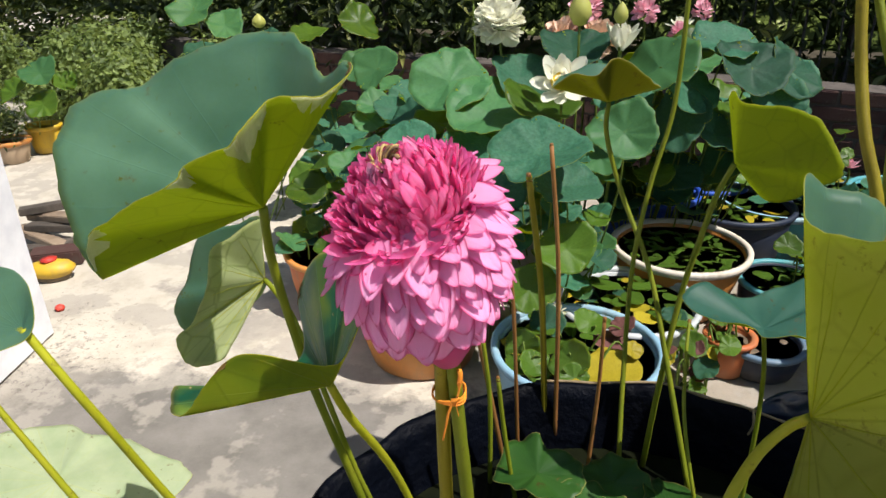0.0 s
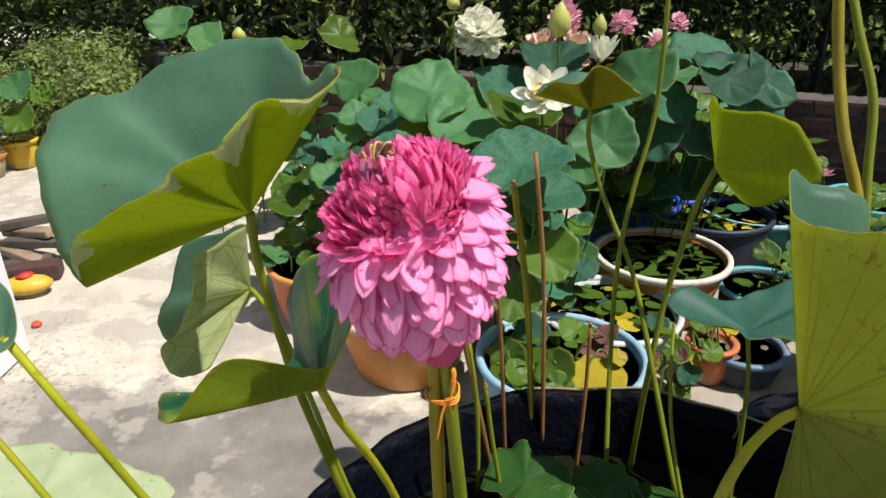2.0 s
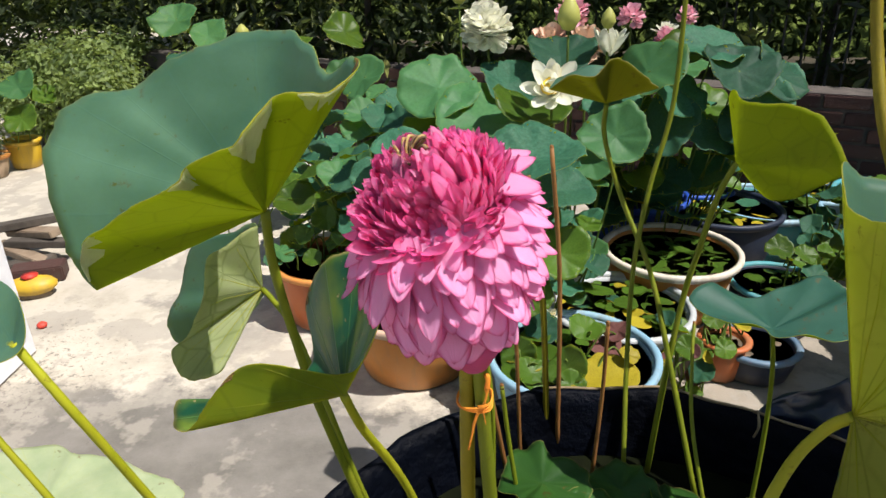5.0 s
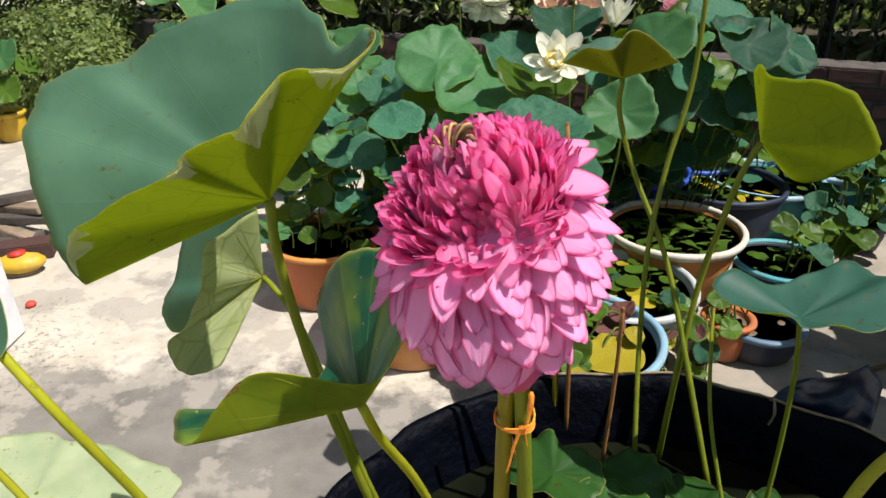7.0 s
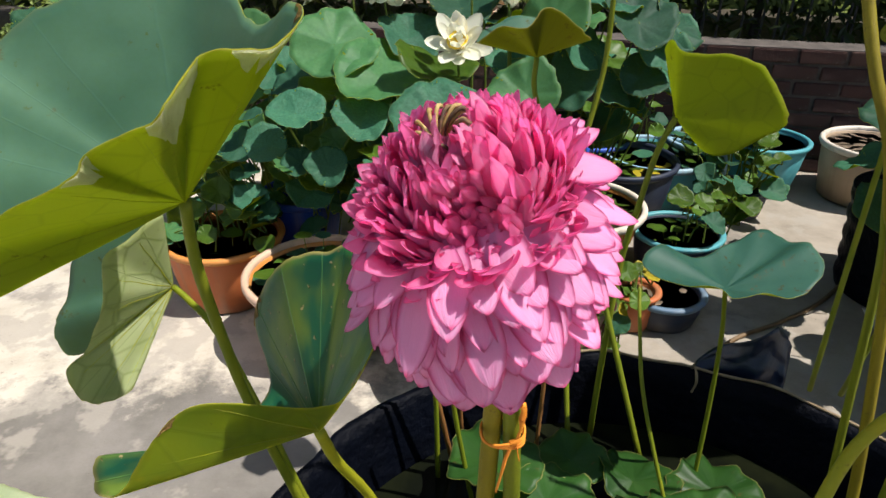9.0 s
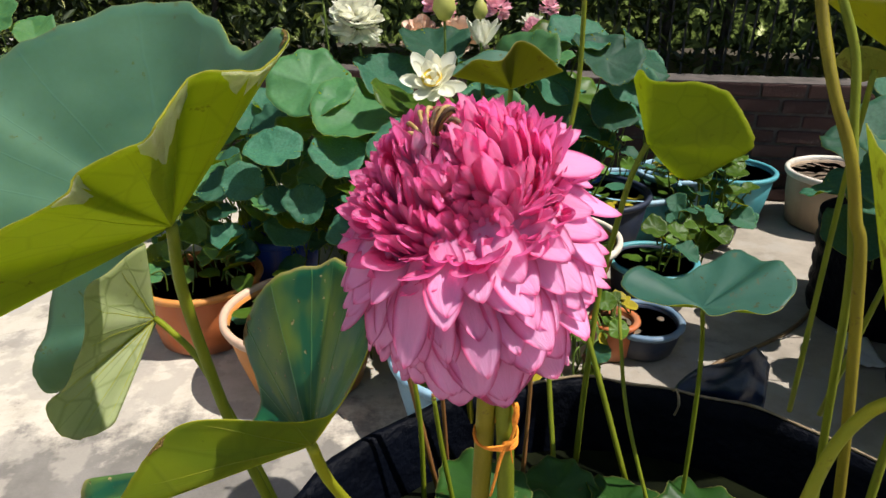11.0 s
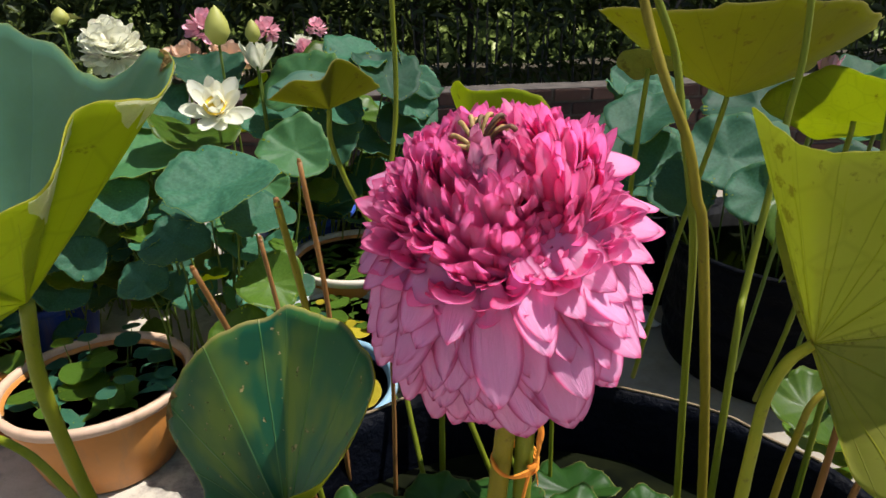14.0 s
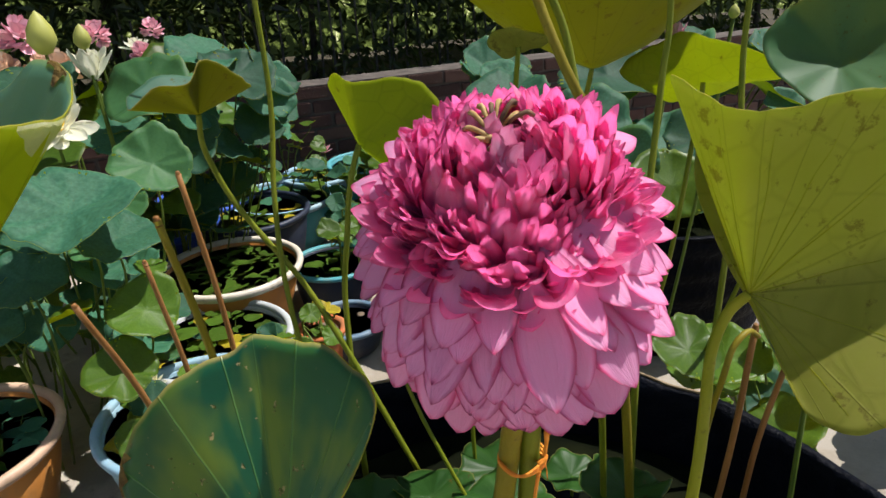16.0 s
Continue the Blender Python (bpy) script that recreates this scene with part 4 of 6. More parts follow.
def pink_lotus():
    rnd = random.Random(11)
    t = thing("lotus_flower", "many-petalled pink lotus flower, deep pink crown over paler drooping petals", "flower", FL_BASE)
    turn = FL_AXIS.to_track_quat("Z", "Y").to_matrix()
    pole = CROWN_POLE.to_track_quat("Z", "Y").to_matrix()
    at = CROWN - FL_BASE
    narrow = [mesh_of("petal", petal(w, c, cu, 0.55, 7, 10, 0.006, 9 + s, 0.74), PETAL_SKIRT) for s, (w, c, cu) in enumerate(((0.42, -0.25, 0.10), (0.47, -0.15, -0.08), (0.39, -0.35, 0.16), (0.45, 0.1, 0.05)))]
    wide = [mesh_of("petal", petal(w, c, cu, 0.56, 7, 10, 0.006, 19 + s, 0.66), PETAL_SKIRT) for s, (w, c, cu) in enumerate(((0.52, -0.35, -0.12), (0.58, -0.2, 0.08), (0.49, -0.45, -0.05)))]
    broad = [mesh_of("petal", petal(w, -0.5, -0.10, 0.55, 7, 10, 0.005, 29 + s, 0.8), PETAL_SKIRT) for s, w in enumerate((0.78, 0.86))]
    part("receptacle", lathe([(0.0001, 0.004), (0.009, 0.006), (0.022, 0.024), (0.033, 0.045), (0.037, 0.07), (0.034, 0.10), (0.0001, 0.11)], 24), PETAL_SKIRT, t).matrix_local = turn.to_4x4()
    # drooping petals, laid over one another like shingles; the rows tilt with the crown towards the top
    rows = 11
    for k in range(rows):
        f = k / (rows - 1)
        axis = FL_AXIS.lerp(CROWN_POLE, f ** 1.3).normalized()
        basis = axis.to_track_quat("Z", "Y").to_matrix()
        middle = (FL_AXIS * 0.034).lerp(at + CROWN_POLE * 0.003, f) - Vector((0.002, 0, 0))
        radius = 0.0612 * math.sqrt(1 - 0.60 * (1 - min(1.0, f / 0.72)) ** 2)
        drop = radians(74 - 26 * f - 20 * f ** 3)
        size = 0.045 - 0.005 * f
        n = int(13 + 10 * min(1, f * 1.8)) if k else 8
        for i in range(n):
            a = (i + 0.5 * (k % 2)) / n * 2 * math.pi + rnd.uniform(-0.11, 0.11)
            rad = Vector((math.cos(a), math.sin(a), 0))
            d = drop + rnd.uniform(-0.16, 0.10)
            way = rad * math.cos(d) - Vector((0, 0, math.sin(d)))
            out = rad * math.sin(d) + Vector((0, 0, math.cos(d)))
            length = size * rnd.uniform(0.9, 1.1)
            tip = rad * radius * rnd.uniform(0.95, 1.03) + Vector((0, 0, rnd.uniform(-0.004, 0.004)))
            lift = Matrix.Rotation(0.20, 3, way.cross(out))
            me = rnd.choice(broad if k == 0 else wide if f < 0.45 else narrow)
            lay(me, "petal", t, middle + basis @ (tip - way * length), basis @ (lift @ way), basis @ out, rnd.uniform(-16, 16), length * 1.03)
    # crown: narrow streaked petals that radiate from the eye, with a second hollow below it
    small = [mesh_of("petal", petal(w, c, cu, 0.62, seed=s, point=0.6, furl=fu), PETAL_CROWN) for s, (w, c, cu, fu) in enumerate(((0.28, 0.7, 0.5, 0.4), (0.23, 1.0, 0.45, 0.3), (0.35, 0.5, 0.55, 0.6), (0.20, 1.1, 0.35, 0.2)))]
    crown = [mesh_of("petal", petal(w, c, cu, 0.58, seed=s, point=0.62, furl=fu), PETAL_CROWN) for s, (w, c, cu, fu) in enumerate(((0.30, 0.45, 0.45, 0.3), (0.25, 0.7, 0.35, 0.3), (0.37, 0.3, 0.45, 0.4), (0.21, 0.1, 0.25, 0.2)))]
    pale = [mesh_of("petal", petal(w, c, 0.5, 0.62, seed=60 + s, point=0.75, furl=0.5), PETAL_MAUVE) for s, (w, c) in enumerate(((0.30, 0.9), (0.36, 0.7), (0.26, 1.1)))]
    ga = 2.399963
    hollow = (pole.transposed() @ Vector((-0.12, -0.95, 0.16))).normalized()
    inner = bmesh.new()
    heart = bmesh.new()
    bmesh.ops.create_uvsphere(heart, u_segments=28, v_segments=18, radius=0.034)
    for v in heart.verts:
        v.co = at + v.co * (1 + 0.08 * noise.noise(v.co * 160))
    part("heart", smooth(heart), PETAL_CROWN, t)
    count = 700
    for i in range(count):
        f = (i + 0.5) / count
        phi = math.acos(1 - f * 0.82)
        a = i * ga + rnd.uniform(-0.25, 0.25)
        phi += rnd.uniform(-0.08, 0.08)
        rad = Vector((math.cos(a), math.sin(a), 0))
        way = rad * math.sin(phi) + Vector((0, 0, 1)) * math.cos(phi)
        reach = 0.0572 + 0.0060 * noise.noise(way * 3.1 + Vector((7, 0, 0))) + rnd.uniform(-0.0035, 0.003)
        if phi < 0.5:
            reach -= 0.013 * (1 - phi / 0.5)
        size = reach * rnd.uniform(0.40, 0.74)
        lean = phi * (0.62 + 0.20 * phi)
        go = rad * math.sin(lean) + Vector((0, 0, 1)) * math.cos(lean)
        go = (go + 0.55 * noise.noise_vector(way * 3.0 + Vector((4, 1, 2)))).normalized()
        # round the second hollow the petals are short and lean into it
        dip = max(0.0, 1 - way.angle(hollow) / 0.55)
        if dip:
            reach -= 0.016 * dip
            size *= 1 - 0.35 * dip
            go = go.lerp((hollow + 0.5 * (hollow - way) + 0.2 * Vector((0, 0, 1))).normalized(), min(1.0, dip * 1.6)).normalized()
        base = way * reach - go * size
        out = Vector((0, 0, 1)) - rad * 0.6
        spot = (at + pole @ base, pole @ go, pole @ out, rnd.uniform(-35, 35), size)
        me = rnd.choice(pale if f < 0.13 else small if f < 0.42 or dip else crown)
        if me in pale or 0.36 < f and i % 5 == 0 or f < 0.36 and i % 4 == 0:
            lay(me, "petal", t, *spot)
        else:
            first = len(inner.verts)
            inner.from_mesh(me)
            inner.verts.ensure_lookup_table()
            bmesh.ops.transform(inner, matrix=setting(*spot), verts=inner.verts[first:])
    tagged(part("inner_petal_mass", smooth(inner), PETAL_CROWN, t), kind="stuff")
    # scooped petals round the crown's lower edge
    scoop = [mesh_of("petal", petal(w, c, 0.30, 0.62, 7, 10, 0.006, 41 + s, 0.8, fu), PETAL_CROWN) for s, (w, c, fu) in enumerate(((0.46, 0.9, 0.5), (0.40, 0.7, 0.3), (0.52, 0.8, 0.6)))]
    for i in range(44):
        a = (i + rnd.uniform(-0.3, 0.3)) / 44 * 4 * math.pi
        rad = Vector((math.cos(a), math.sin(a), 0))
        if (pole @ rad).z > 0.12:
            continue
        d = rnd.uniform(-0.25, 0.2)
        way = rad * math.cos(d) - Vector((0, 0, math.sin(d)))
        size = rnd.uniform(0.024, 0.031)
        base = rad * 0.034 + Vector((0, 0, rnd.uniform(0.002, 0.014)))
        lay(rnd.choice(scoop), "petal", t, at + pole @ base, pole @ way, pole @ (Vector((0, 0, 1)) + rad * 0.2), rnd.uniform(-18, 18), size)
    # withered stamens lying in the hollow of the crown
    for i in range(16):
        a = 0.3 + i * 0.22 + rnd.uniform(-0.2, 0.2)
        foot = Vector((0.005 * math.cos(a + 2), 0.005 * math.sin(a + 2), 0.043))
        fan = Vector((math.cos(a), math.sin(a), 0)) * rnd.uniform(0.009, 0.017)
        rise = rnd.uniform(1.0, 1.5)
        pts = [foot, foot + fan * 0.35 + Vector((0, 0, 0.006 * rise)), foot + fan * 0.8 + Vector((0, 0, 0.0085 * rise)), foot + fan + Vector((0, 0, 0.007 * rise))]
        part("stamen", tube([at + pole @ p for p in pts], 0.0006, 0.0012, 6, 4, 0.1), STAMEN if i % 3 else STAMEN_DARK, t, "withered ochre stamen" if i % 3 else "withered brown stamen")
    stalk(t, [Vector(p) - FL_BASE for p in ((0.125, 0.62, 0.38), (0.108, 0.566, 0.80), (0.1015, 0.541, 0.945), (0.0975, 0.526, 1.024), (0.0915, 0.515, 1.125))], 0.0058, 0.0052, STALK)
    return t


pink_lotus()

t = thing("stake", "cut olive-brown lotus stalk used as a stake for the flower", "stake", (0.082, 0.60, 0.38))
o = Vector((0.082, 0.60, 0.38))
stalk(t, [Vector(p) - o for p in ((0.085, 0.605, 0.38), (0.083, 0.565, 0.80), (0.0822, 0.546, 0.942), (0.083, 0.530, 1.034), (0.084, 0.520, 1.112))], 0.006, 0.0055, STALK_OLIVE)


def twine_tie():
    t = thing("twine_tie", "orange twine knotted round the flower stalk and its stake", "twine", (0.0893, 0.5205, 1.077))
    for k in range(3):
        ring = []
        for i in range(17):
            a = 2 * math.pi * i / 16
            c, d = math.cos(a), math.sin(a)
            ring.append((0.0122 * math.copysign(abs(c) ** 0.7, c), 0.0094 * math.copysign(abs(d) ** 0.8, d), 0.0012 * k - 0.002 + 0.0025 * d + 0.002 * c * (k - 1)))
        part("loop", tube(ring, 0.0008, 0.0008, 6, 3, 0.25), TWINE, t)
    part("knot", tube([(0.0035, -0.0082, -0.002), (0.0065, -0.0092, 0.0), (0.0085, -0.0085, 0.002)], 0.0019, 0.0016, 8, 4, 0.4), TWINE, t)
    bow = tube([(0.0065, -0.009, 0.0), (0.0086, -0.0085, 0.008), (0.0082, -0.0088, 0.016), (0.0098, -0.008, 0.024), (0.0104, -0.0078, 0.021), (0.0092, -0.0088, 0.012), (0.0075, -0.0092, 0.003)], 0.0010, 0.0010, 7, 6, 0.35)
    tube([(0.0086, -0.0086, 0.026), (0.0095, -0.0092, 0.020), (0.0086, -0.0098, 0.0155)], 0.0021, 0.0014, 8, 4, 0.4, bow)
    part("bow", bow, TWINE, t)
    part("loose_end", tube([(0.0045, -0.009, -0.001), (0.001, -0.0098, -0.012), (-0.001, -0.0096, -0.024), (-0.0035, -0.0092, -0.038)], 0.0011, 0.0007, 6, 5, 0.3), TWINE, t)
    part("loose_end", tube([(0.006, -0.0092, 0.0), (0.0072, -0.0104, -0.006), (0.0086, -0.010, -0.014)], 0.0004, 0.0003, 5, 4, 0.2), TWINE, t)


twine_tie()


# ---- the plants behind ----
rb = random.Random(21)
LEAF_SHAPES = []
for s in range(7):
    bm, _ = blade(round_handles(1.0, rb.uniform(0.08, 0.24), 0.12, 0.14, rb, 9), 0.16, 0.16, 7, 6, 0.006, s * 3.1, wave=0.03, ragged=0.05)
    LEAF_SHAPES.append(bm)
LEAF_MESH = {}
for key, mats in (("top", (LEAF_FAR, LEAF_UNDER)), ("pale", (LEAF_PALE, LEAF_UNDER)), ("lily", (LILY_TOP, LEAF_UNDER)), ("yellow", (LILY_YELLOW, LEAF_OLD)), ("wine", (LEAF_WINE, LEAF_OLD))):
    LEAF_MESH[key] = []
    for bm in LEAF_SHAPES:
        me = bpy.data.meshes.new("leaf")
        bm.to_mesh(me)
        for m in mats:
            me.materials.append(m)
        LEAF_MESH[key].append(me)
for bm in LEAF_SHAPES:
    bm.free()


def far_leaf(t, root, c, r, face, key="top", stem=0.0035):
    """A leaf of radius r at c, its upper side turned to face, on a stalk from the plant's root."""
    ob = new("leaf", rb.choice(LEAF_MESH[key]))
    ob.parent = t
    f = Vector(face).normalized()
    turn = f.to_track_quat("Z", "Y").to_matrix().to_4x4()
    ob.matrix_local = Matrix.Translation(Vector(c) - Vector(root)) @ turn @ pose(0, 0, 0, 0, 0, rb.uniform(0, 360)) @ Matrix.Scale(r, 4)
    if stem:
        b = Vector(c) - Vector(root)
        a = Vector((max(-0.16, min(0.16, b.x * 0.6)) + rb.uniform(-0.05, 0.05), max(-0.16, min(0.16, b.y * 0.6)) + rb.uniform(-0.05, 0.05), 0))
        if r < 0.1 and b.z > 0.2 and rb.random() < 0.65:
            a = Vector((b.x * 0.8, b.y * 0.8 + 0.04, b.z - rb.uniform(0.12, 0.18)))
        mid = a.lerp(b, 0.6) + Vector((rb.uniform(-0.04, 0.04), rb.uniform(-0.04, 0.04), 0.04))
        part("leaf_stalk", tube([a, mid, b - f * 0.03, b], stem, stem * 0.75, 6, 5, 0.03), STALK_FAR, t)
    return ob


def lotus_plant(label, root, leaves, group="lotus plants in pots"):
    """leaves: rows of centre, radius, facing, kind."""
    t = thing("lotus_plant", label, "lotus plant", root, group)
    for c, r, face, key in leaves:
        far_leaf(t, root, c, r, face, key)
    return t


def scatter(n, x, y, z, r, keys=("top", "top", "pale", "lily"), lean=0.5):
    out = []
    for _ in range(n):
        c = (rb.uniform(*x), rb.uniform(*y), rb.uniform(*z))
        out.append((c, rb.uniform(*r), (rb.uniform(-lean, lean), -0.25 + rb.uniform(-lean, lean), 1), rb.choice(keys)))
    return out


lotus_plant("tall lotus plant with broad blue-green leaves behind the flower", (0.10, 2.50, 0.22), [
    ((-0.223, 2.50, 0.906), 0.15, (0.1, -0.75, 1), "pale"), ((-0.061, 2.40, 0.814), 0.17, (0.05, -0.35, 1), "pale"),
    ((0.366, 2.20, 0.823), 0.105, (-0.1, -1.3, 1), "pale"), ((0.206, 2.70, 0.988), 0.13, (0, -0.5, 1), "top"),
    ((0.116, 1.98, 0.81), 0.14, (-0.05, -0.35, 1), "top"), ((0.20, 2.02, 0.71), 0.10, (0.3, -0.5, 1), "top"),
    ((0.02, 2.62, 0.90), 0.12, (0.3, -0.5, 1), "top"), ((0.10, 2.36, 0.86), 0.12, (0.2, -0.2, 1), "lily")])
lotus_plant("dense lotus plant with large overlapping leaves", (0.66, 3.12, 0.10), [
    ((0.50, 2.60, 0.95), 0.15, (-0.5, -0.5, 1), "pale"), ((0.60, 2.62, 0.88), 0.12, (0.6, -0.6, 1), "top"),
    ((0.808, 2.60, 0.95), 0.13, (0.1, -0.8, 1), "top"), ((0.74, 2.70, 1.02), 0.12, (0.1, -0.4, 1), "top"),
    ((0.968, 2.70, 0.93), 0.12, (0.7, -0.6, 1), "top"), ((0.90, 2.62, 0.86), 0.10, (0.2, -1.0, 1), "top"),
    ((0.59, 2.60, 0.755), 0.12, (-1.0, -0.9, 1), "top"), ((0.72, 2.60, 0.72), 0.09, (0.5, -0.7, 1), "top"),
    ((0.40, 2.70, 0.80), 0.11, (0.0, -0.6, 1), "top"), ((0.84, 2.60, 0.76), 0.09, (0.0, -0.9, 1), "top"),
    ((0.66, 2.80, 0.98), 0.10, (-0.3, -0.5, 1), "lily"), ((0.98, 2.75, 0.80), 0.10, (0.4, -0.5, 1), "top")]
    + scatter(30, (0.35, 1.05), (2.72, 3.1), (0.42, 0.9), (0.06, 0.11)) + scatter(16, (0.30, 0.85), (2.66, 2.95), (0.30, 0.55), (0.07, 0.11), ("top", "top", "lily")))
lotus_plant("leafy lotus plant crowding the blue tub", (-0.42, 2.76, 0.25), [
    ((-0.33, 2.26, 0.75), 0.09, (0, -0.4, 1), "top"), ((-0.44, 2.30, 0.63), 0.07, (0.1, -0.7, 1), "top"), ((-0.13, 2.28, 0.72), 0.09, (0.2, -0.5, 1), "top"),
    ((-0.57, 2.68, 0.71), 0.07, (0, -0.5, 1), "pale"), ((-0.55, 2.40, 0.60), 0.075, (-0.3, -0.6, 1), "top"), ((-0.24, 2.25, 0.58), 0.07, (0, -0.9, 1), "top")]
    + scatter(70, (-0.62, 0.02), (2.40, 2.95), (0.30, 0.78), (0.05, 0.09), ("top", "pale", "top", "lily", "pale")))
lotus_plant("low lotus plant with rounded green leaves", (0.02, 2.35, 0.05), [
    ((-0.01, 2.07, 0.65), 0.085, (-0.2, -0.6, 1), "top"), ((-0.10, 2.06, 0.56), 0.07, (-0.2, -0.5, 1), "top"), ((0.05, 2.19, 0.70), 0.08, (0, -0.3, 1), "top"),
    ((0.21, 1.96, 0.53), 0.085, (0.0, -0.8, 1), "lily"), ((-0.13, 2.41, 0.75), 0.09, (0, -0.4, 1), "pale"), ((0.11, 1.90, 0.42), 0.08, (0, -0.6, 1), "lily")]
    + scatter(46, (-0.14, 0.36), (2.12, 2.65), (0.24, 0.68), (0.045, 0.08), ("top", "lily", "top", "pale")))
lotus_plant("pale round lotus leaves far back in the yard", (-1.45, 3.2, 0.0), [
    ((-1.48, 3.09, 1.08), 0.10, (0.1, -1.0, 1), "pale"), ((-1.36, 3.13, 1.01), 0.09, (0.3, -0.6, 1), "pale"), ((-1.30, 3.4, 0.92), 0.08, (0, -0.5, 1), "top"),
    ((-1.60, 3.3, 0.85), 0.09, (0, -0.6, 1), "top"), ((-1.2, 3.3, 0.8), 0.09, (0.2, -0.5, 1), "pale")] + scatter(8, (-1.7, -1.0), (3.2, 3.7), (0.4, 0.8), (0.06, 0.09)))
lotus_plant("yellow-green lotus leaves by the wall", (-0.95, 3.6, 0.0), [
    ((-0.85, 3.56, 0.98), 0.11, (0.8, -0.5, 0.8), "lily"), ((-1.09, 3.47, 0.93), 0.11, (-0.1, -0.3, 1), "lily"), ((-0.80, 3.3, 0.80), 0.10, (0.2, -0.8, 1), "pale"),
    ((-0.607, 2.95, 0.86), 0.11, (-0.2, -0.9, 1), "pale"), ((-0.5, 3.1, 0.72), 0.09, (0.2, -0.7, 1), "top")] + scatter(14, (-1.1, -0.45), (2.9, 3.6), (0.35, 0.75), (0.05, 0.09)))
# mostly the darker leaf kind in these two plants, to put shade into their colour
lotus_plant("shaded lotus plant in a black pot", (1.85, 2.35, 0.3), [
    ((1.52, 2.12, 0.76), 0.15, (-0.3, -0.4, 1), "top"), ((1.54, 2.05, 0.63), 0.12, (-0.4, -0.8, 1), "top"), ((1.50, 2.08, 0.48), 0.11, (-0.4, -0.4, 1), "top"),
    ((1.68, 2.15, 0.70), 0.12, (0, -0.4, 1), "top"), ((1.8, 2.3, 0.80), 0.13, (0, -0.5, 1), "top")] + scatter(10, (1.55, 2.1), (2.15, 2.6), (0.45, 0.85), (0.08, 0.13), ("top",)))
lotus_plant("shaded lotus plant filling the ribbed black tub", (1.80, 1.72, 0.3), [
    ((1.43, 1.92, 0.86), 0.13, (-0.4, -0.2, 1), "top"), ((1.40, 1.84, 0.74), 0.11, (-0.5, -0.7, 1), "top"), ((1.36, 1.52, 0.84), 0.13, (-0.4, -0.7, 1), "top"),
    ((1.34, 1.38, 0.78), 0.09, (-0.9, -0.5, 1), "top"), ((1.38, 1.70, 0.68), 0.10, (-0.4, -0.6, 1), "top"), ((1.36, 1.25, 0.73), 0.10, (-0.8, -0.7, 1), "lily"),
    ((1.56, 1.30, 0.80), 0.10, (-0.5, -0.3, 1), "top"), ((1.68, 1.71, 0.88), 0.14, (-0.2, -0.2, 1), "top"), ((1.60, 1.66, 0.93), 0.15, (-0.3, -0.4, 1), "top"), ((1.60, 1.45, 0.78), 0.10, (-0.5, -0.4, 1), "top")]
    + scatter(12, (1.65, 2.2), (1.35, 2.0), (0.48, 0.8), (0.07, 0.12), ("top", "top", "lily")) + scatter(6, (1.9, 2.4), (1.3, 1.8), (0.8, 1.0), (0.12, 0.16), ("top",)))


lotus_plant("low leafy growth on the concrete beside the tub", (1.55, 0.9, 0.0), scatter(18, (1.2, 1.9), (0.62, 1.2), (0.08, 0.45), (0.06, 0.11), ("top", "lily", "lily")))


# unseen leaves beside the tub, added to keep its water in shade
for c, r, f in (((0.74, 0.40, 1.05), 0.15, (0, 0, 1)), ((0.86, 0.64, 0.98), 0.15, (0.1, 0, 1)), ((0.62, 0.26, 0.96), 0.14, (0, -0.1, 1))):
    root = (0.334 + (c[0] - 0.334) * 0.6, 0.743 + (c[1] - 0.743) * 0.6, 0.38)
    far_leaf(thing("lotus_leaf", "unseen blue-green lotus leaf added to shade the tub's water", "leaf", root, "lotus leaves of the tub"), root, c, r, f, "top", 0.0045)


def under_leaf(label, centre, r, face, path, top=LEAF_TOP, under=LEAF_OLD, rs=0.006, seed=0.0, squash=0.8, cup=0.18):
    root = Vector(path[0])
    t = thing("lotus_leaf", label, "leaf", root, "tall lotus leaves beyond the tub")
    rnd = random.Random(int(seed * 10) + 3)
    bm, _ = blade([(x, y * squash, z) for x, y, z in round_handles(r, cup, 0.12, 0.10, rnd, 10)], 0.1, 0.06, 12, 8, 0.001, seed, ragged=0.03)
    ob = part("blade", bm, (top, under), t)
    f = Vector(face).normalized()
    ob.matrix_local = Matrix.Translation(Vector(centre) - root) @ f.to_track_quat("Z", "Y").to_matrix().to_4x4()
    stalk(t, [Vector(p) - root for p in path] + [Vector(centre) - root], rs, rs * 0.8, STALK)


under_leaf("big olive lotus leaf with brown decay, seen from below", (0.95, 1.19, 1.088), 0.24, (0.30, 0.25, 1.0), [(0.98, 1.38, 0.35), (0.97, 1.30, 0.7), (0.953, 1.205, 1.03)], seed=1.0, squash=1.0, cup=0.5)
under_leaf("yellow-green lotus leaf lit through by the sun", (1.15, 1.07, 1.045), 0.15, (0.7, 0.5, 1.0), [(1.24, 1.22, 0.30), (1.20, 1.14, 0.6), (1.16, 1.08, 0.98)], under=LEAF_UNDER, seed=2.0)
under_leaf("pale blue-green lotus leaf facing the path", (1.25, 0.86, 1.09), 0.13, (-0.55, -0.45, 0.55), [(1.35, 1.1, 0.30), (1.32, 0.98, 0.7), (1.28, 0.9, 1.02)], top=LEAF_PALE, seed=3.0, squash=0.9, cup=0.42)
under_leaf("olive lotus leaf at the yard's edge", (0.795, 1.235, 1.145), 0.055, (0.5, 0.6, 0.9), [(0.92, 1.40, 0.35), (0.84, 1.30, 0.9)], under=LEAF_UNDER_SUNNY, seed=4.0)
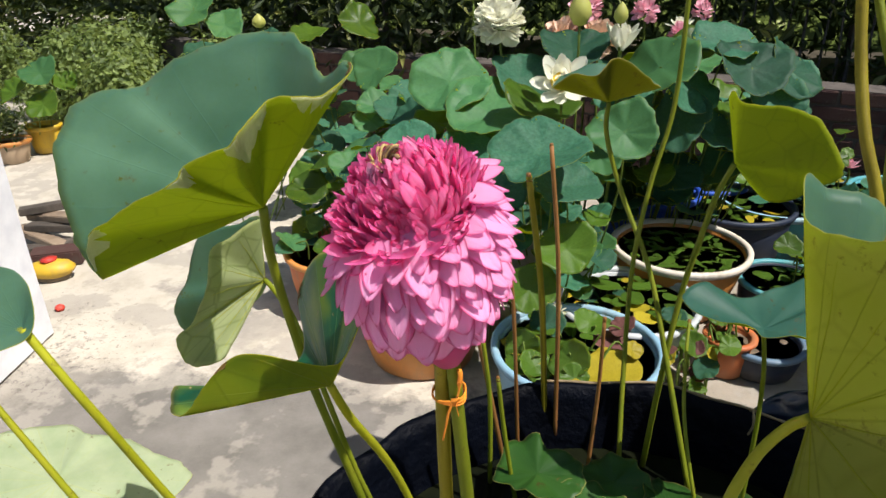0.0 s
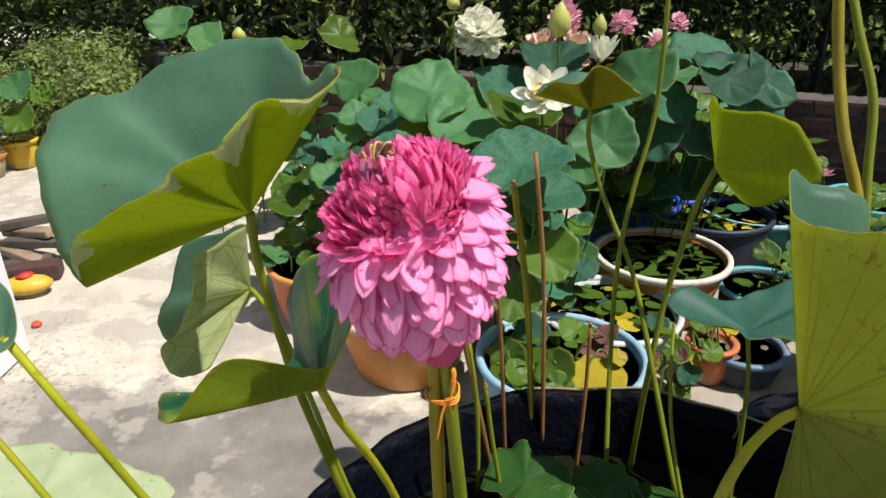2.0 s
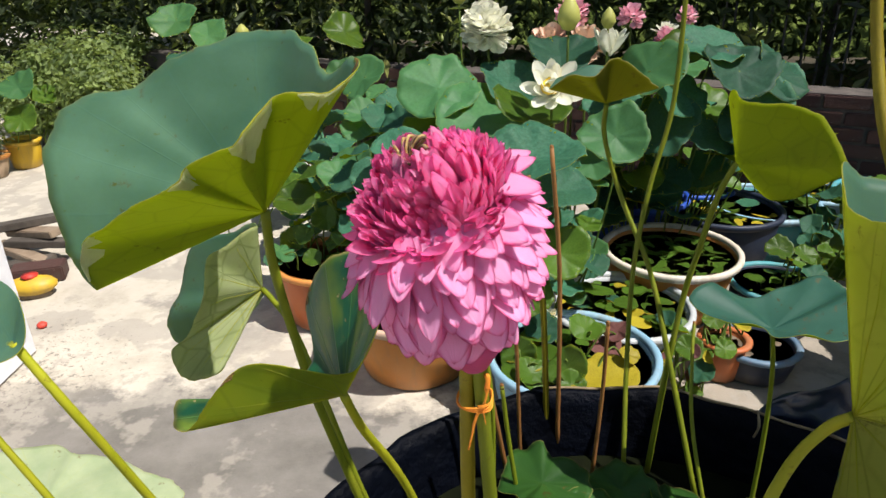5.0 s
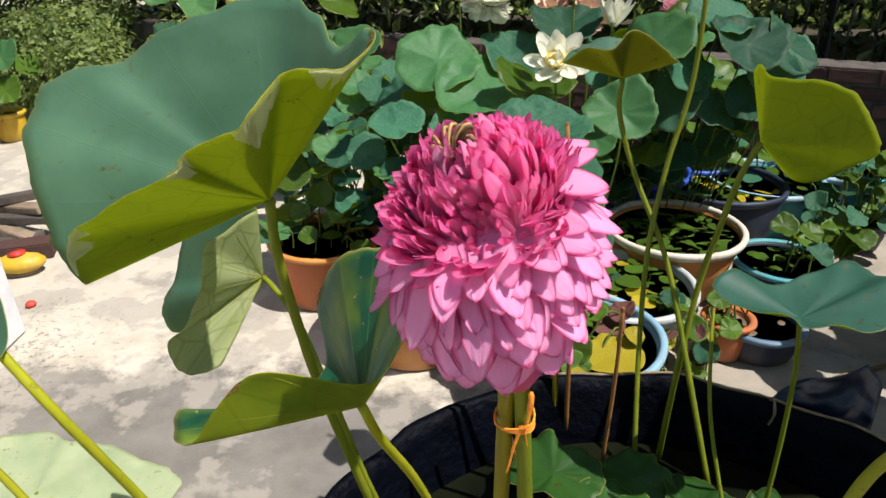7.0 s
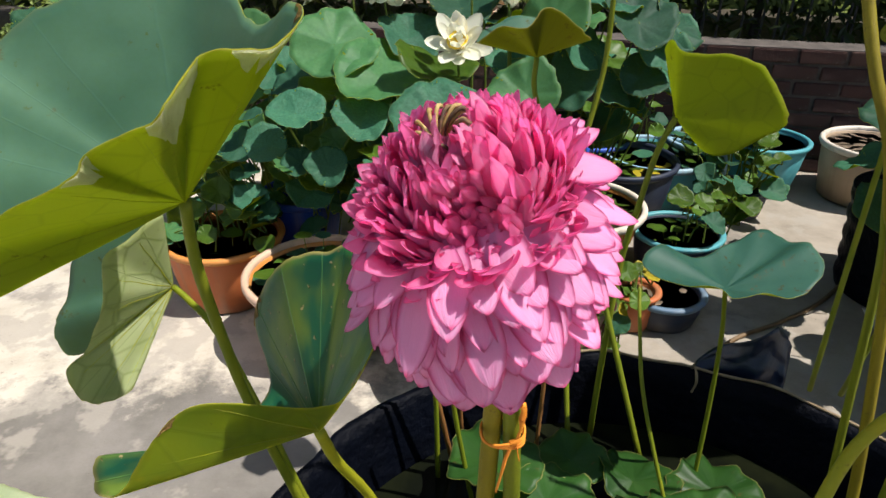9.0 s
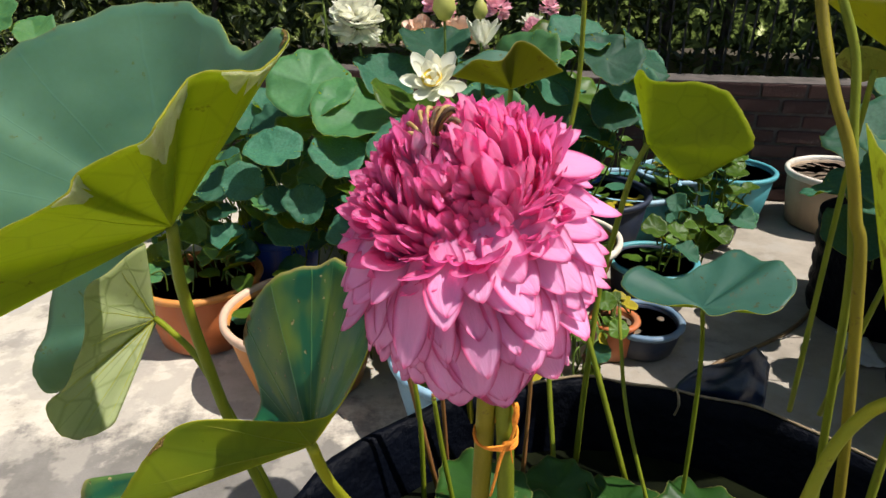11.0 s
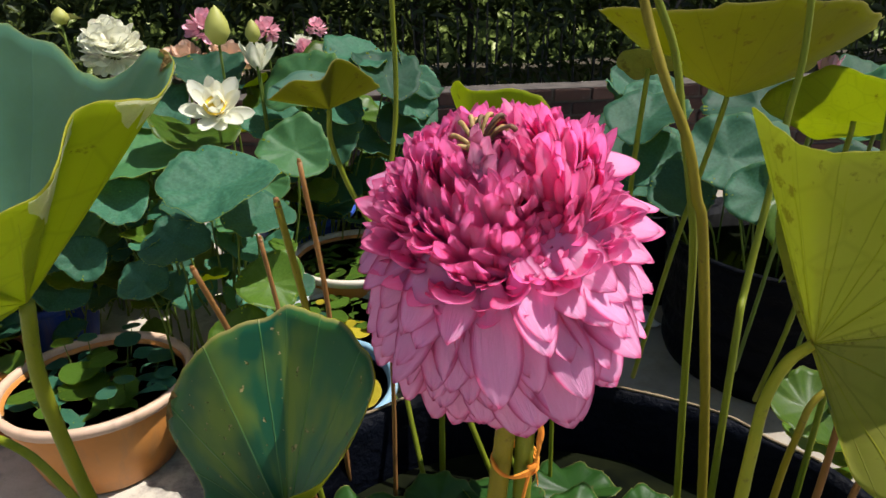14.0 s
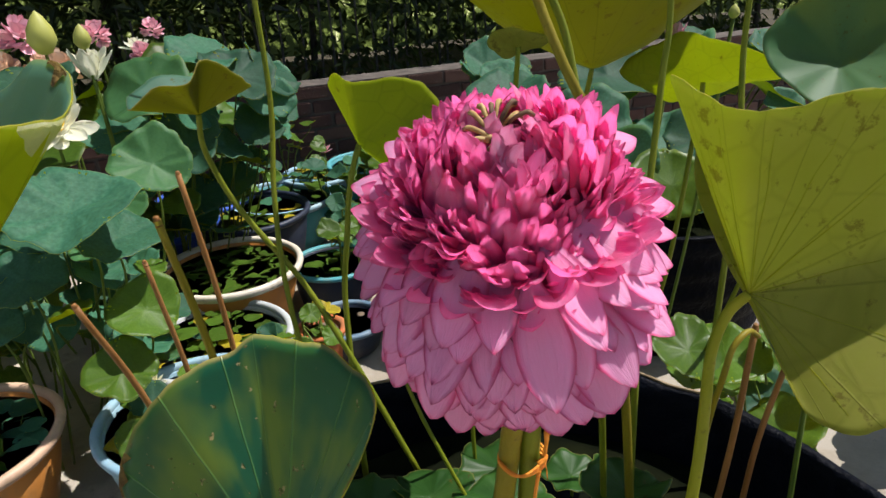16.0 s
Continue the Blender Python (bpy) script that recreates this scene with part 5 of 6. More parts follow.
under_leaf("lotus leaf high over the flower on a leaning stalk", (0.25, 0.735, 1.60), 0.115, (0.15, -0.1, 1.0), [(0.58, 0.82, 0.40), (0.53, 0.81, 0.80), (0.506, 0.805, 1.0), (0.493, 0.81, 1.08), (0.487, 0.83, 1.16), (0.484, 0.85, 1.23), (0.466, 0.87, 1.29), (0.445, 0.90, 1.37), (0.40, 0.895, 1.46), (0.32, 0.81, 1.56)], top=LEAF_TOP, under=LEAF_UNDER, rs=0.005, seed=5.0, squash=1.0)
for pts, r in (([(0.60, 0.79, 0.40), (0.622, 0.819, 0.842), (0.649, 0.84, 0.912), (0.692, 0.863, 1.045), (0.713, 0.873, 1.148), (0.724, 0.876, 1.219), (0.72, 0.887, 1.38)], 0.0052), ([(0.80, 0.80, 0.40), (0.86, 0.825, 0.8), (0.883, 0.839, 1.013), (0.897, 0.855, 1.10), (0.907, 0.866, 1.193), (0.916, 0.867, 1.38)], 0.0052)):
    bare_stem("tall green lotus stalk beyond the tub", pts, r, STALK)


def bloom(name, label, at, r, material, count, root, openness=1.0, full=False, seed=1, tuft=True, stem_m=STALK_FAR, group="lotus flowers behind", face=(0, 0, 1)):
    """A lotus flower on a stalk; openness 0: closed cup, 1: wide open."""
    rnd = random.Random(seed)
    root = Vector(root)
    t = thing(name, label, "flower", root, group)
    c = Vector(at) - root
    meshes = [mesh_of("petal", petal(w, cu, 0.22, 0.55, 5, 6, 0.01, seed + k, 0.6), material) for k, (w, cu) in enumerate(((0.85, 0.6), (0.7, 0.9), (0.95, 0.4)) if full else ((0.50, 0.5), (0.44, 0.8), (0.56, 0.3)))]
    turn = Vector(face).to_track_quat("Z", "Y").to_matrix()
    for i in range(count):
        f = (i + 0.5) / count
        a = i * 2.399963 + rnd.uniform(-0.2, 0.2)
        lean = 1.45 - (0.35 + 1.25 * openness) * (1 - f) + rnd.uniform(-0.12, 0.12)
        if full:
            lean = math.asin(max(-1, min(1, 1 - 1.85 * (1 - f)))) + rnd.uniform(-0.2, 0.2)
        rad = Vector((math.cos(a), math.sin(a), 0))
        way = rad * math.cos(lean) + Vector((0, 0, 1)) * math.sin(lean)
        if full:
            lay(rnd.choice(meshes), "petal", t, c + way * r * 0.38, way + 0.5 * noise.noise_vector(way * 2.5), Vector((0, 0, 1)) - rad * 0.35, rnd.uniform(-40, 40), r * rnd.uniform(0.5, 0.72))
            continue
        lay(rnd.choice(meshes), "petal", t, c + turn @ (rad * r * 0.08 - Vector((0, 0, r * 0.2))), turn @ way, turn @ (Vector((0, 0, 1)) - rad * 0.35), rnd.uniform(-15, 15), r * (1.05 - (0.0 if full else 0.35) * f) * rnd.uniform(0.9, 1.1))
    if tuft:
        part("seed_head", lathe([(0.0001, -0.2 * r), (0.12 * r, -0.18 * r), (0.30 * r, 0.16 * r), (0.24 * r, 0.24 * r), (0.12 * r, 0.20 * r), (0.0001, 0.22 * r)], 14, 0.25, r), STAMEN_GOLD, t).matrix_local = Matrix.Translation(c) @ turn.to_4x4()
    stalk(t, [(0, 0, 0), c * 0.5 + Vector((0.02, 0.01, 0)), c - Vector((0, 0, r * 0.2))], 0.0055, 0.0045, stem_m, sides=7)
    return t


STAMEN_GOLD = plain("golden_stamens", (0.70, 0.48, 0.03), (0.85, 0.62, 0.08), 60.0, 0.7, 0.4, 300.0)
bloom("lotus_flower", "full white lotus flower with many ruffled petals", (-0.067, 2.674, 1.086), 0.10, PETAL_WHITE, 150, (-0.02, 2.6, 0.25), 1.15, True, seed=31, tuft=False)
bloom("lotus_flower", "open cream lotus flower with golden stamens", (0.168, 2.265, 0.955), 0.105, PETAL_WHITE, 22, (0.15, 2.4, 0.25), 1.0, face=(-0.15, -0.8, 0.75), seed=32)
bloom("lotus_flower", "half-open cream lotus flower", (0.369, 2.645, 1.02), 0.10, PETAL_WHITE, 20, (0.36, 2.7, 0.25), 0.35, seed=33, tuft=False)
bloom("lotus_flower", "small white lotus flower among the leaves", (0.64, 3.14, 1.03), 0.055, PETAL_WHITE, 26, (0.62, 3.1, 0.2), 0.9, seed=34, tuft=False)
for (x, y, z), r, o, n, s in (((0.485, 3.05, 1.09), 0.06, 0.7, 26, 35), ((0.73, 3.2, 1.075), 0.05, 0.5, 20, 36), ((0.25, 3.0, 1.11), 0.075, 0.9, 30, 38), ((0.62, 2.98, 1.01), 0.055, 0.9, 24, 41)):
    bloom("lotus_flower", "rose-pink lotus flower behind the leaves", (x, y, z), r, PETAL_ROSE, n + 20, (x, y + 0.05, 0.2), o, True, seed=s, tuft=False)
PETAL_PEACH = petal_material("peach_petal", (0.86, 0.66, 0.50), (0.82, 0.58, 0.44), (0.9, 0.7, 0.5), 0.3)
for (x, y, z), r, s in (((0.16, 2.95, 1.0), 0.08, 39), ((0.30, 2.9, 1.0), 0.085, 40)):
    bloom("lotus_flower", "peach-cream lotus flower with many petals", (x, y, z), r, PETAL_PEACH, 60, (x, y + 0.05, 0.2), 1.1, True, seed=s, tuft=False)
bloom("lotus_flower", "closed pink lotus flower beyond the black tub", (1.19, 1.17, 1.115), 0.05, PETAL_ROSE, 20, (1.30, 1.34, 0.3), 0.15, seed=42, tuft=False)


def bud(label, at, r, h, root, mat=BUD):
    root = Vector(root)
    t = thing("lotus_bud", label, "flower bud", root, "lotus buds")
    c = Vector(at) - root
    b = part("bud", lathe([(0.0001, 0), (r * 0.5, h * 0.05), (r, h * 0.32), (r * 0.85, h * 0.6), (r * 0.4, h * 0.86), (0.0001, h)], 16, 0.05, r), mat, t)
    b.location = c - Vector((0, 0, h * 0.45))
    stalk(t, [(0, 0, 0), c * 0.5 + Vector((0.015, 0, 0)), c - Vector((0, 0, h * 0.44))], 0.0045, 0.004, STALK_FAR, sides=7)


bud("pointed yellow-green lotus bud", (0.212, 2.356, 1.164), 0.036, 0.11, (0.2, 2.45, 0.2))
bud("small green lotus bud", (0.357, 2.62, 1.125), 0.026, 0.075, (0.36, 2.7, 0.2))
bud("small yellow lotus bud far back", (-1.31, 3.39, 1.0), 0.035, 0.07, (-1.3, 3.4, 0.0))
bud("small pink lotus bud", (-0.50, 2.75, 0.76), 0.022, 0.06, (-0.48, 2.75, 0.2), PETAL_ROSE)
bud("small green lotus bud on a thin stalk", (1.29, 1.10, 1.165), 0.012, 0.03, (1.3, 1.2, 0.3))
bud("round green seed bud on a thin stalk", (-0.21, 3.06, 1.17), 0.03, 0.06, (-0.2, 3.05, 0.0))


# ---- pads and small plants in the pots ----
def pads(key, n, r, kinds, rise=0.02, up=0.0, label="floating lily pads, green and yellowing, in a pot", seed=1):
    p = POTS[key]
    rnd = random.Random(seed)
    o = p.matrix_world.translation
    rim = max((v.co.xy.length for v in p.children[1].data.vertices))
    top = max((v.co.z for v in p.children[1].data.vertices))
    t = thing("water_lily", label, "water plant", (o.x, o.y, top - 0.04), "water plants in pots")
    done = []
    for _ in range(n * 8):
        q, rr = rnd.uniform(0, 1) ** 0.5 * (rim - 0.045 - r[0]), rnd.uniform(*r)
        a = rnd.uniform(0, 6.28)
        x, y = q * math.cos(a), q * math.sin(a)
        if q + rr > rim - 0.028 or sum((x - u) ** 2 + (y - v) ** 2 < (0.46 * (rr + w)) ** 2 for u, v, w in done) > 0:
            continue
        done.append((x, y, rr))
        ob = new("leaf", rnd.choice(LEAF_MESH[rnd.choice(kinds)]))
        ob.parent = t
        z = 0.006 + 0.003 * len(done) / n + (rnd.uniform(0.01, up) if up else 0) * (rnd.random() < 0.5)
        ob.matrix_local = pose(x, y, z, rnd.uniform(-8, 8), rnd.uniform(-8, 8), rnd.uniform(0, 360)) @ Matrix.Diagonal((rr, rr, rr * 0.25, 1))
        if z > 0.03:
            part("leaf_stalk", tube([(x * 0.8, y * 0.8, -0.01), (x, y, z)], 0.002, 0.0015, 5, 3), STALK_FAR, t)
        if len(done) >= n:
            break


pads("A", 90, (0.014, 0.055), ("lily",), seed=1)
pads("S", 64, (0.014, 0.05), ("lily", "lily", "yellow", "top", "lily"), up=0.05, seed=2)
pads("L", 18, (0.022, 0.06), ("lily", "yellow", "lily", "lily"), up=0.05, seed=3)
lotus_plant("upright glossy young leaves standing in the blue basin", (0.26, 1.88, 0.20), [
    ((0.24, 1.78, 0.262), 0.058, (-0.5, -0.7, 0.8), "lily"), ((0.25, 1.73, 0.238), 0.045, (0.3, -0.8, 0.9), "lily"), ((0.10, 1.84, 0.255), 0.055, (-0.3, -0.9, 0.7), "lily"),
    ((0.14, 1.77, 0.24), 0.05, (0.4, -0.6, 0.8), "lily"), ((0.30, 1.98, 0.27), 0.05, (0.1, -0.4, 1), "lily"), ((0.42, 1.86, 0.262), 0.032, (0.4, -0.4, 1), "yellow"),
    ((0.17, 1.98, 0.26), 0.06, (-0.1, -0.4, 1), "top"), ((0.40, 1.98, 0.27), 0.045, (-0.5, -0.2, 1), "wine")], "small plants")
lotus_plant("dead brown leaves withered between the basins", (0.60, 2.04, 0.0), scatter(9, (0.50, 0.70), (1.96, 2.10), (0.04, 0.20), (0.022, 0.042), ("wine", "wine", "yellow"), 1.2), "small plants")
for (x, y, r, key, turn), lab in (((0.36, 1.80, 0.085, "yellow", 20), "large yellowed lotus leaf floating in the blue basin"), ((0.36, 1.96, 0.055, "wine", 70), "wine-brown withered leaf floating in the blue basin"), ((0.12, 1.80, 0.075, "lily", 140), "broad green leaf floating in the blue basin"), ((0.10, 1.90, 0.075, "yellow", 250), "olive-yellow leaf floating in the blue basin")):
    t = thing("floating_leaf", lab, "leaf", (x, y, 0.212), "leaves in the blue basin")
    ob = new("blade", LEAF_MESH[key][int(turn) % 7])
    ob.parent = t
    ob.matrix_local = pose(0, 0, 0.012, 6, -5, turn) @ Matrix.Diagonal((r, r, r * 0.4, 1))
pads("E", 48, (0.025, 0.07), ("top", "lily", "top"), up=0.10, seed=4)
lotus_plant("small round-leaved lotus in the orange pot", (-0.66, 2.50, 0.20), scatter(20, (-0.86, -0.46), (2.32, 2.68), (0.27, 0.42), (0.035, 0.065), ("lily", "pale", "lily", "top")), "small plants")
pads("G", 14, (0.03, 0.06), ("top", "lily"), up=0.08, label="small round leaves growing from the soil of a pot", seed=5)
lotus_plant("crowded young lotus leaves over the orange pots", (-0.45, 2.66, 0.05), scatter(46, (-0.86, -0.16), (2.52, 2.98), (0.22, 0.66), (0.04, 0.085), ("lily", "pale", "top", "lily", "top")), "small plants")
lotus_plant("low shaded leaves between the pots by the wall", (-0.35, 3.05, 0.0), scatter(60, (-0.95, 0.15), (2.85, 3.45), (0.12, 0.55), (0.06, 0.10), ("top", "top", "lily")), "small plants")
pads("N", 50, (0.015, 0.05), ("lily", "lily", "yellow"), seed=6)
pads("K", 20, (0.02, 0.05), ("lily", "top"), up=0.08, seed=7)
pads("D", 10, (0.012, 0.03), ("yellow", "lily"), seed=8)
pads("C", 30, (0.012, 0.03), ("lily", "top", "lily"), up=0.05, seed=9)
pads("U", 8, (0.025, 0.05), ("top",), up=0.1, seed=12)
lotus_plant("small round-leaved plant between the basins", (1.15, 2.66, 0.0), scatter(16, (1.05, 1.35), (2.55, 2.85), (0.14, 0.34), (0.03, 0.055), ("lily", "top", "lily")), "small plants")
lotus_plant("small leafy plant in front of the basins", (0.64, 2.08, 0.0), scatter(14, (0.52, 0.74), (1.98, 2.14), (0.05, 0.26), (0.028, 0.05), ("top", "lily")), "small plants")
POTS["Q"] = pot("plant_pot", "black plastic pot under a low round-leaved plant", "pot", (1.55, 3.10, 0), 0.13, 0.14, PL_NAVY, PL_NAVY, 0.8, 0.012, fill_m=SOIL, seed=23)
lotus_plant("low spreading plant with rounded green leaves in a black pot", (1.55, 3.10, 0.10), scatter(34, (1.28, 1.70), (2.90, 3.26), (0.13, 0.42), (0.035, 0.065), ("lily", "top", "lily")), "small plants")
lotus_plant("round-leaved plant by the teal bowl", (1.02, 2.50, 0.1), [((1.0, 2.46, 0.36), 0.05, (0, -0.7, 1), "lily"), ((1.1, 2.48, 0.33), 0.045, (0.3, -0.5, 1), "lily"), ((1.12, 2.42, 0.27), 0.05, (0.4, -0.6, 1), "top")], "small plants")
lotus_plant("cluster of small round leaves by the brick wall", (1.15, 3.45, 0.0), scatter(36, (0.75, 1.55), (3.3, 3.62), (0.18, 0.5), (0.025, 0.05), ("lily", "top", "lily")), "small plants")
lotus_plant("orange-brown seedlings in a little pot", (0.78, 2.18, 0.13), scatter(8, (0.73, 0.83), (2.13, 2.23), (0.16, 0.24), (0.015, 0.028), ("yellow", "lily")), "small plants")
for k, (x, y, r, h, m, rm) in {"V": (1.20, 3.30, 0.26, 0.24, PL_TEAL, PL_LIGHTBLUE), "W": (1.52, 3.50, 0.20, 0.24, PL_LIGHTBLUE, PL_LIGHTBLUE), "X": (0.9, 3.52, 0.24, 0.26, PL_BLUE, PL_BLUE)}.items():
    POTS[k] = pot("water_tub", "blue-green plastic tub with floating leaves by the wall", "tub", (x, y, 0), r, h, m, rm, 0.8, seed=ord(k))
    pads(k, 18, (0.02, 0.06), ("lily", "top", "yellow"), up=0.06, seed=ord(k))
bloom("lotus_flower", "small pink water lily by the wall", (1.55, 3.46, 0.36), 0.05, PETAL_ROSE, 16, (1.54, 3.48, 0.22), 0.7, seed=44, tuft=False)
bloom("lotus_flower", "small white water lily in a basin", (0.20, 2.05, 0.27), 0.035, PETAL_WHITE, 14, (0.20, 2.06, 0.20), 0.9, seed=45)

# black tubs beyond
for (x, y), r, h, s in (((1.93, 1.68), 0.43, 0.46, 3), ((1.88, 2.36), 0.26, 0.40, 4)):
    t = thing("black_tub", "ribbed black plastic tub standing on the concrete in shade", "tub", (x, y, 0), "black tubs")
    prof = [(0.0001, 0.004), (r * 0.9, 0.004)]
    for k in range(5):
        z = h * (k + 0.1) / 5
        prof += [(r * (0.91 + 0.016 * k), z + 0.01), (r * (0.935 + 0.016 * k), z + h * 0.07), (r * (0.935 + 0.016 * k), z + h * 0.12), (r * (0.91 + 0.016 * k), z + h * 0.17)]
    prof += [(r, h - 0.01), (r, h), (r - 0.02, h), (r - 0.05, h * 0.6), (0.0001, h * 0.6)]
    part("body", lathe(prof, 72, 0.012, s), PL_BLACK, t)
    part("water", disc(r - 0.024, h - 0.06), WATER, t)

# ---- the liner's fold, the hose, the litter by the tub ----
def liner_flap():
    """A pointed flap of sheet that stands up from the rim, creased once along its height."""
    bm = bmesh.new()
    bmesh.ops.create_grid(bm, x_segments=20, y_segments=12, size=0.5)
    a, b = Vector((0.565, 1.258, 0.515)), Vector((0.712, 1.188, 0.515))
    out = Vector((0.45, 0.89, 0))
    for v in bm.verts:
        u, w = v.co.x + 0.5, v.co.y + 0.5
        tall = 0.125 * (u / 0.8) ** 0.8 if u < 0.8 else 0.125 * (1 - 0.35 * (u - 0.8) / 0.2)
        crease = 0.016 * math.sin(u * 8) * w + 0.010 * noise.noise((u * 5, w * 4, 2))
        v.co = a.lerp(b, u) + out * (0.006 + 0.03 * w + crease) + Vector((0, 0, tall * w))
    return smooth(bm)


liner = part("liner_fold", liner_flap(), PL_LINER)
liner.modifiers.new("thick", "SOLIDIFY").thickness = 0.002
tagged(liner, "crumpled black plastic liner folded over the tub's rim", "plastic sheet")

scrap = thing("twine_scrap", "short end of tan twine hanging over the tub's rim", "twine", (0.560, 1.236, 0.545))
part("strand", tube([(0.0, 0.012, -0.004), (0.0, 0.002, 0.006), (0.0, -0.010, 0.0), (0.002, -0.013, -0.02), (-0.004, -0.014, -0.042)], 0.003, 0.002, 6, 4, 0.4), TAN_EDGE, scrap)

hose = thing("garden_hose", "thin brown garden hose lying on the concrete", "hose", (0.9, 1.9, 0))
part("pipe", tube([(0.0, 0.0, 0.009), (0.2, 0.166, 0.008), (0.40, 0.26, 0.008), (0.61, 0.38, 0.008), (0.875, 0.585, 0.008), (1.2, 0.72, 0.008)], 0.008, 0.008, 8, 8), plain("brown_hose", (0.13, 0.08, 0.035), (0.22, 0.14, 0.065), 20.0, 0.6), hose)
bm = bmesh.new()
bmesh.ops.create_grid(bm, x_segments=14, y_segments=10, size=0.5)
for v in bm.verts:
    v.co = Vector((v.co.x * 0.22, v.co.y * 0.10, 0.014 + 0.012 * noise.noise(v.co * 7)))
rag = part("torn_sheet", smooth(bm), plain("white_plastic_sheet", (0.6, 0.6, 0.6), (0.75, 0.75, 0.75), 20.0, 0.5))
rag.modifiers.new("thick", "SOLIDIFY").thickness = 0.002
rag.matrix_world = pose(1.66, 2.11, 0.0, 0, 0, 75)
tagged(rag, "torn white plastic sheet lying on the concrete", "plastic sheet")

# ---- clutter by the pillar ----
toy = thing("toy_boat", "yellow plastic toy with red marks lying on the floor", "toy", (-2.02, 2.47, 0), turn=20)
bm = lathe([(0.0001, 0.012), (0.07, 0.014), (0.10, 0.04), (0.105, 0.055), (0.085, 0.075), (0.04, 0.09), (0.0001, 0.092)], 28, 0.05, 3)
for v in bm.verts:
    v.co.y *= 0.6
part("hull", bm, PL_YELLOW, toy)
bm = lathe([(0.0001, 0.086), (0.03, 0.09), (0.035, 0.10), (0.0001, 0.105)], 16, 0.05, 5)
part("badge", bm, plain("red_plastic", (0.5, 0.03, 0.02), (0.6, 0.05, 0.03)), toy, "red spot")
bm = lathe([(0.0001, 0.001), (0.075, 0.002), (0.08, 0.02), (0.07, 0.03), (0.0001, 0.03)], 24, 0.06, 7)
for v in bm.verts:
    v.co.y *= 0.6
part("base", bm, SOIL, toy, "dark underside")
WOODY = plain("weathered_wood", (0.16, 0.11, 0.07), (0.32, 0.24, 0.16), 10.0, 0.8, 0.6)
rw = random.Random(8)
for k in range(5):
    bm = box(-0.16, -0.035, 0, 0.16, 0.035, 0.035, 0.004)
    for v in bm.verts:
        v.co += 0.006 * noise.noise_vector(v.co * 9 + Vector((k, 0, 0)))
    w = part("wood_offcut", bm, WOODY if k % 2 else BARK)
    w.matrix_world = pose(-2.25 + rw.uniform(-0.06, 0.06), 2.72 + 0.05 * k, 0.0 + 0.036 * k, rw.uniform(-6, 6), rw.uniform(-8, 8), rw.uniform(-30, 40))
    tagged(w, "weathered offcut of wood in a heap by the pillar", "wood", "wood offcuts")
bm = box(-0.11, -0.055, 0, 0.11, 0.055, 0.07, 0.006)
lb = part("loose_brick", bm, BRICK)
lb.matrix_world = pose(-2.10, 2.62, 0.003, 0, 0, 25)
tagged(lb, "loose red brick lying on the concrete", "brick")
bm = lathe([(0.0001, 0.0), (0.018, 0.002), (0.02, 0.012), (0.012, 0.02), (0.0001, 0.021)], 14, 0.1, 2)
cp = part("bottle_cap", bm, plain("red_cap", (0.6, 0.05, 0.03), (0.65, 0.08, 0.05)))
cp.matrix_world = pose(-1.80, 2.22, 0.003)
tagged(cp, "small red bottle cap on the floor", "cap")


# ---- bush and pots far left, hedge behind the wall ----
def leaf_cloud(n, place, size, seed, aspect=0.5):
    """Many small pointed leaves as one mesh; place(rnd) gives a point and a facing."""
    rnd = random.Random(seed)
    verts, faces = [], []
    for _ in range(n):
        c, f = place(rnd)
        f = (Vector(f) + Vector((rnd.gauss(0, 0.5), rnd.gauss(0, 0.5), rnd.gauss(0, 0.4)))).normalized()
        x = f.orthogonal().normalized()
        x = Matrix.Rotation(rnd.uniform(0, 6.28), 3, f) @ x
        y = f.cross(x)
        s = rnd.uniform(*size)
        k = len(verts)
        verts += [c - x * s, c + y * s * aspect * 0.8 + f * s * 0.12, c + x * s * 0.9 - f * s * 0.15, c - y * s * aspect * 0.8 + f * s * 0.12]
        faces += [(k, k + 1, k + 2), (k, k + 2, k + 3)]
    me = bpy.data.meshes.new("foliage")
    me.from_pydata([tuple(v) for v in verts], [], faces)
    return me


def foliage(name, me, mat, label, cat, kind="stuff"):
    me.materials.append(mat)
    return tagged(new(name, me), label, cat, kind=kind)


BLOBS = [(rb.uniform(-1.3, 1.3), rb.uniform(-0.5, 0.6), rb.uniform(0.25, 0.66), rb.uniform(0.16, 0.30)) for _ in range(26)]


def bush_place(rnd):
    bx, by, bz, br = rnd.choice(BLOBS)
    d = Vector((rnd.gauss(0, 1), rnd.gauss(0, 1), rnd.gauss(0, 1))).normalized()
    p = Vector((-3.3, 4.75, 0)) + Vector((bx, by, bz)) + d * br * rnd.uniform(0.55, 1.15)
    return Vector((p.x, p.y, max(p.z, 0.04))), d + Vector((0, 0, 0.6))


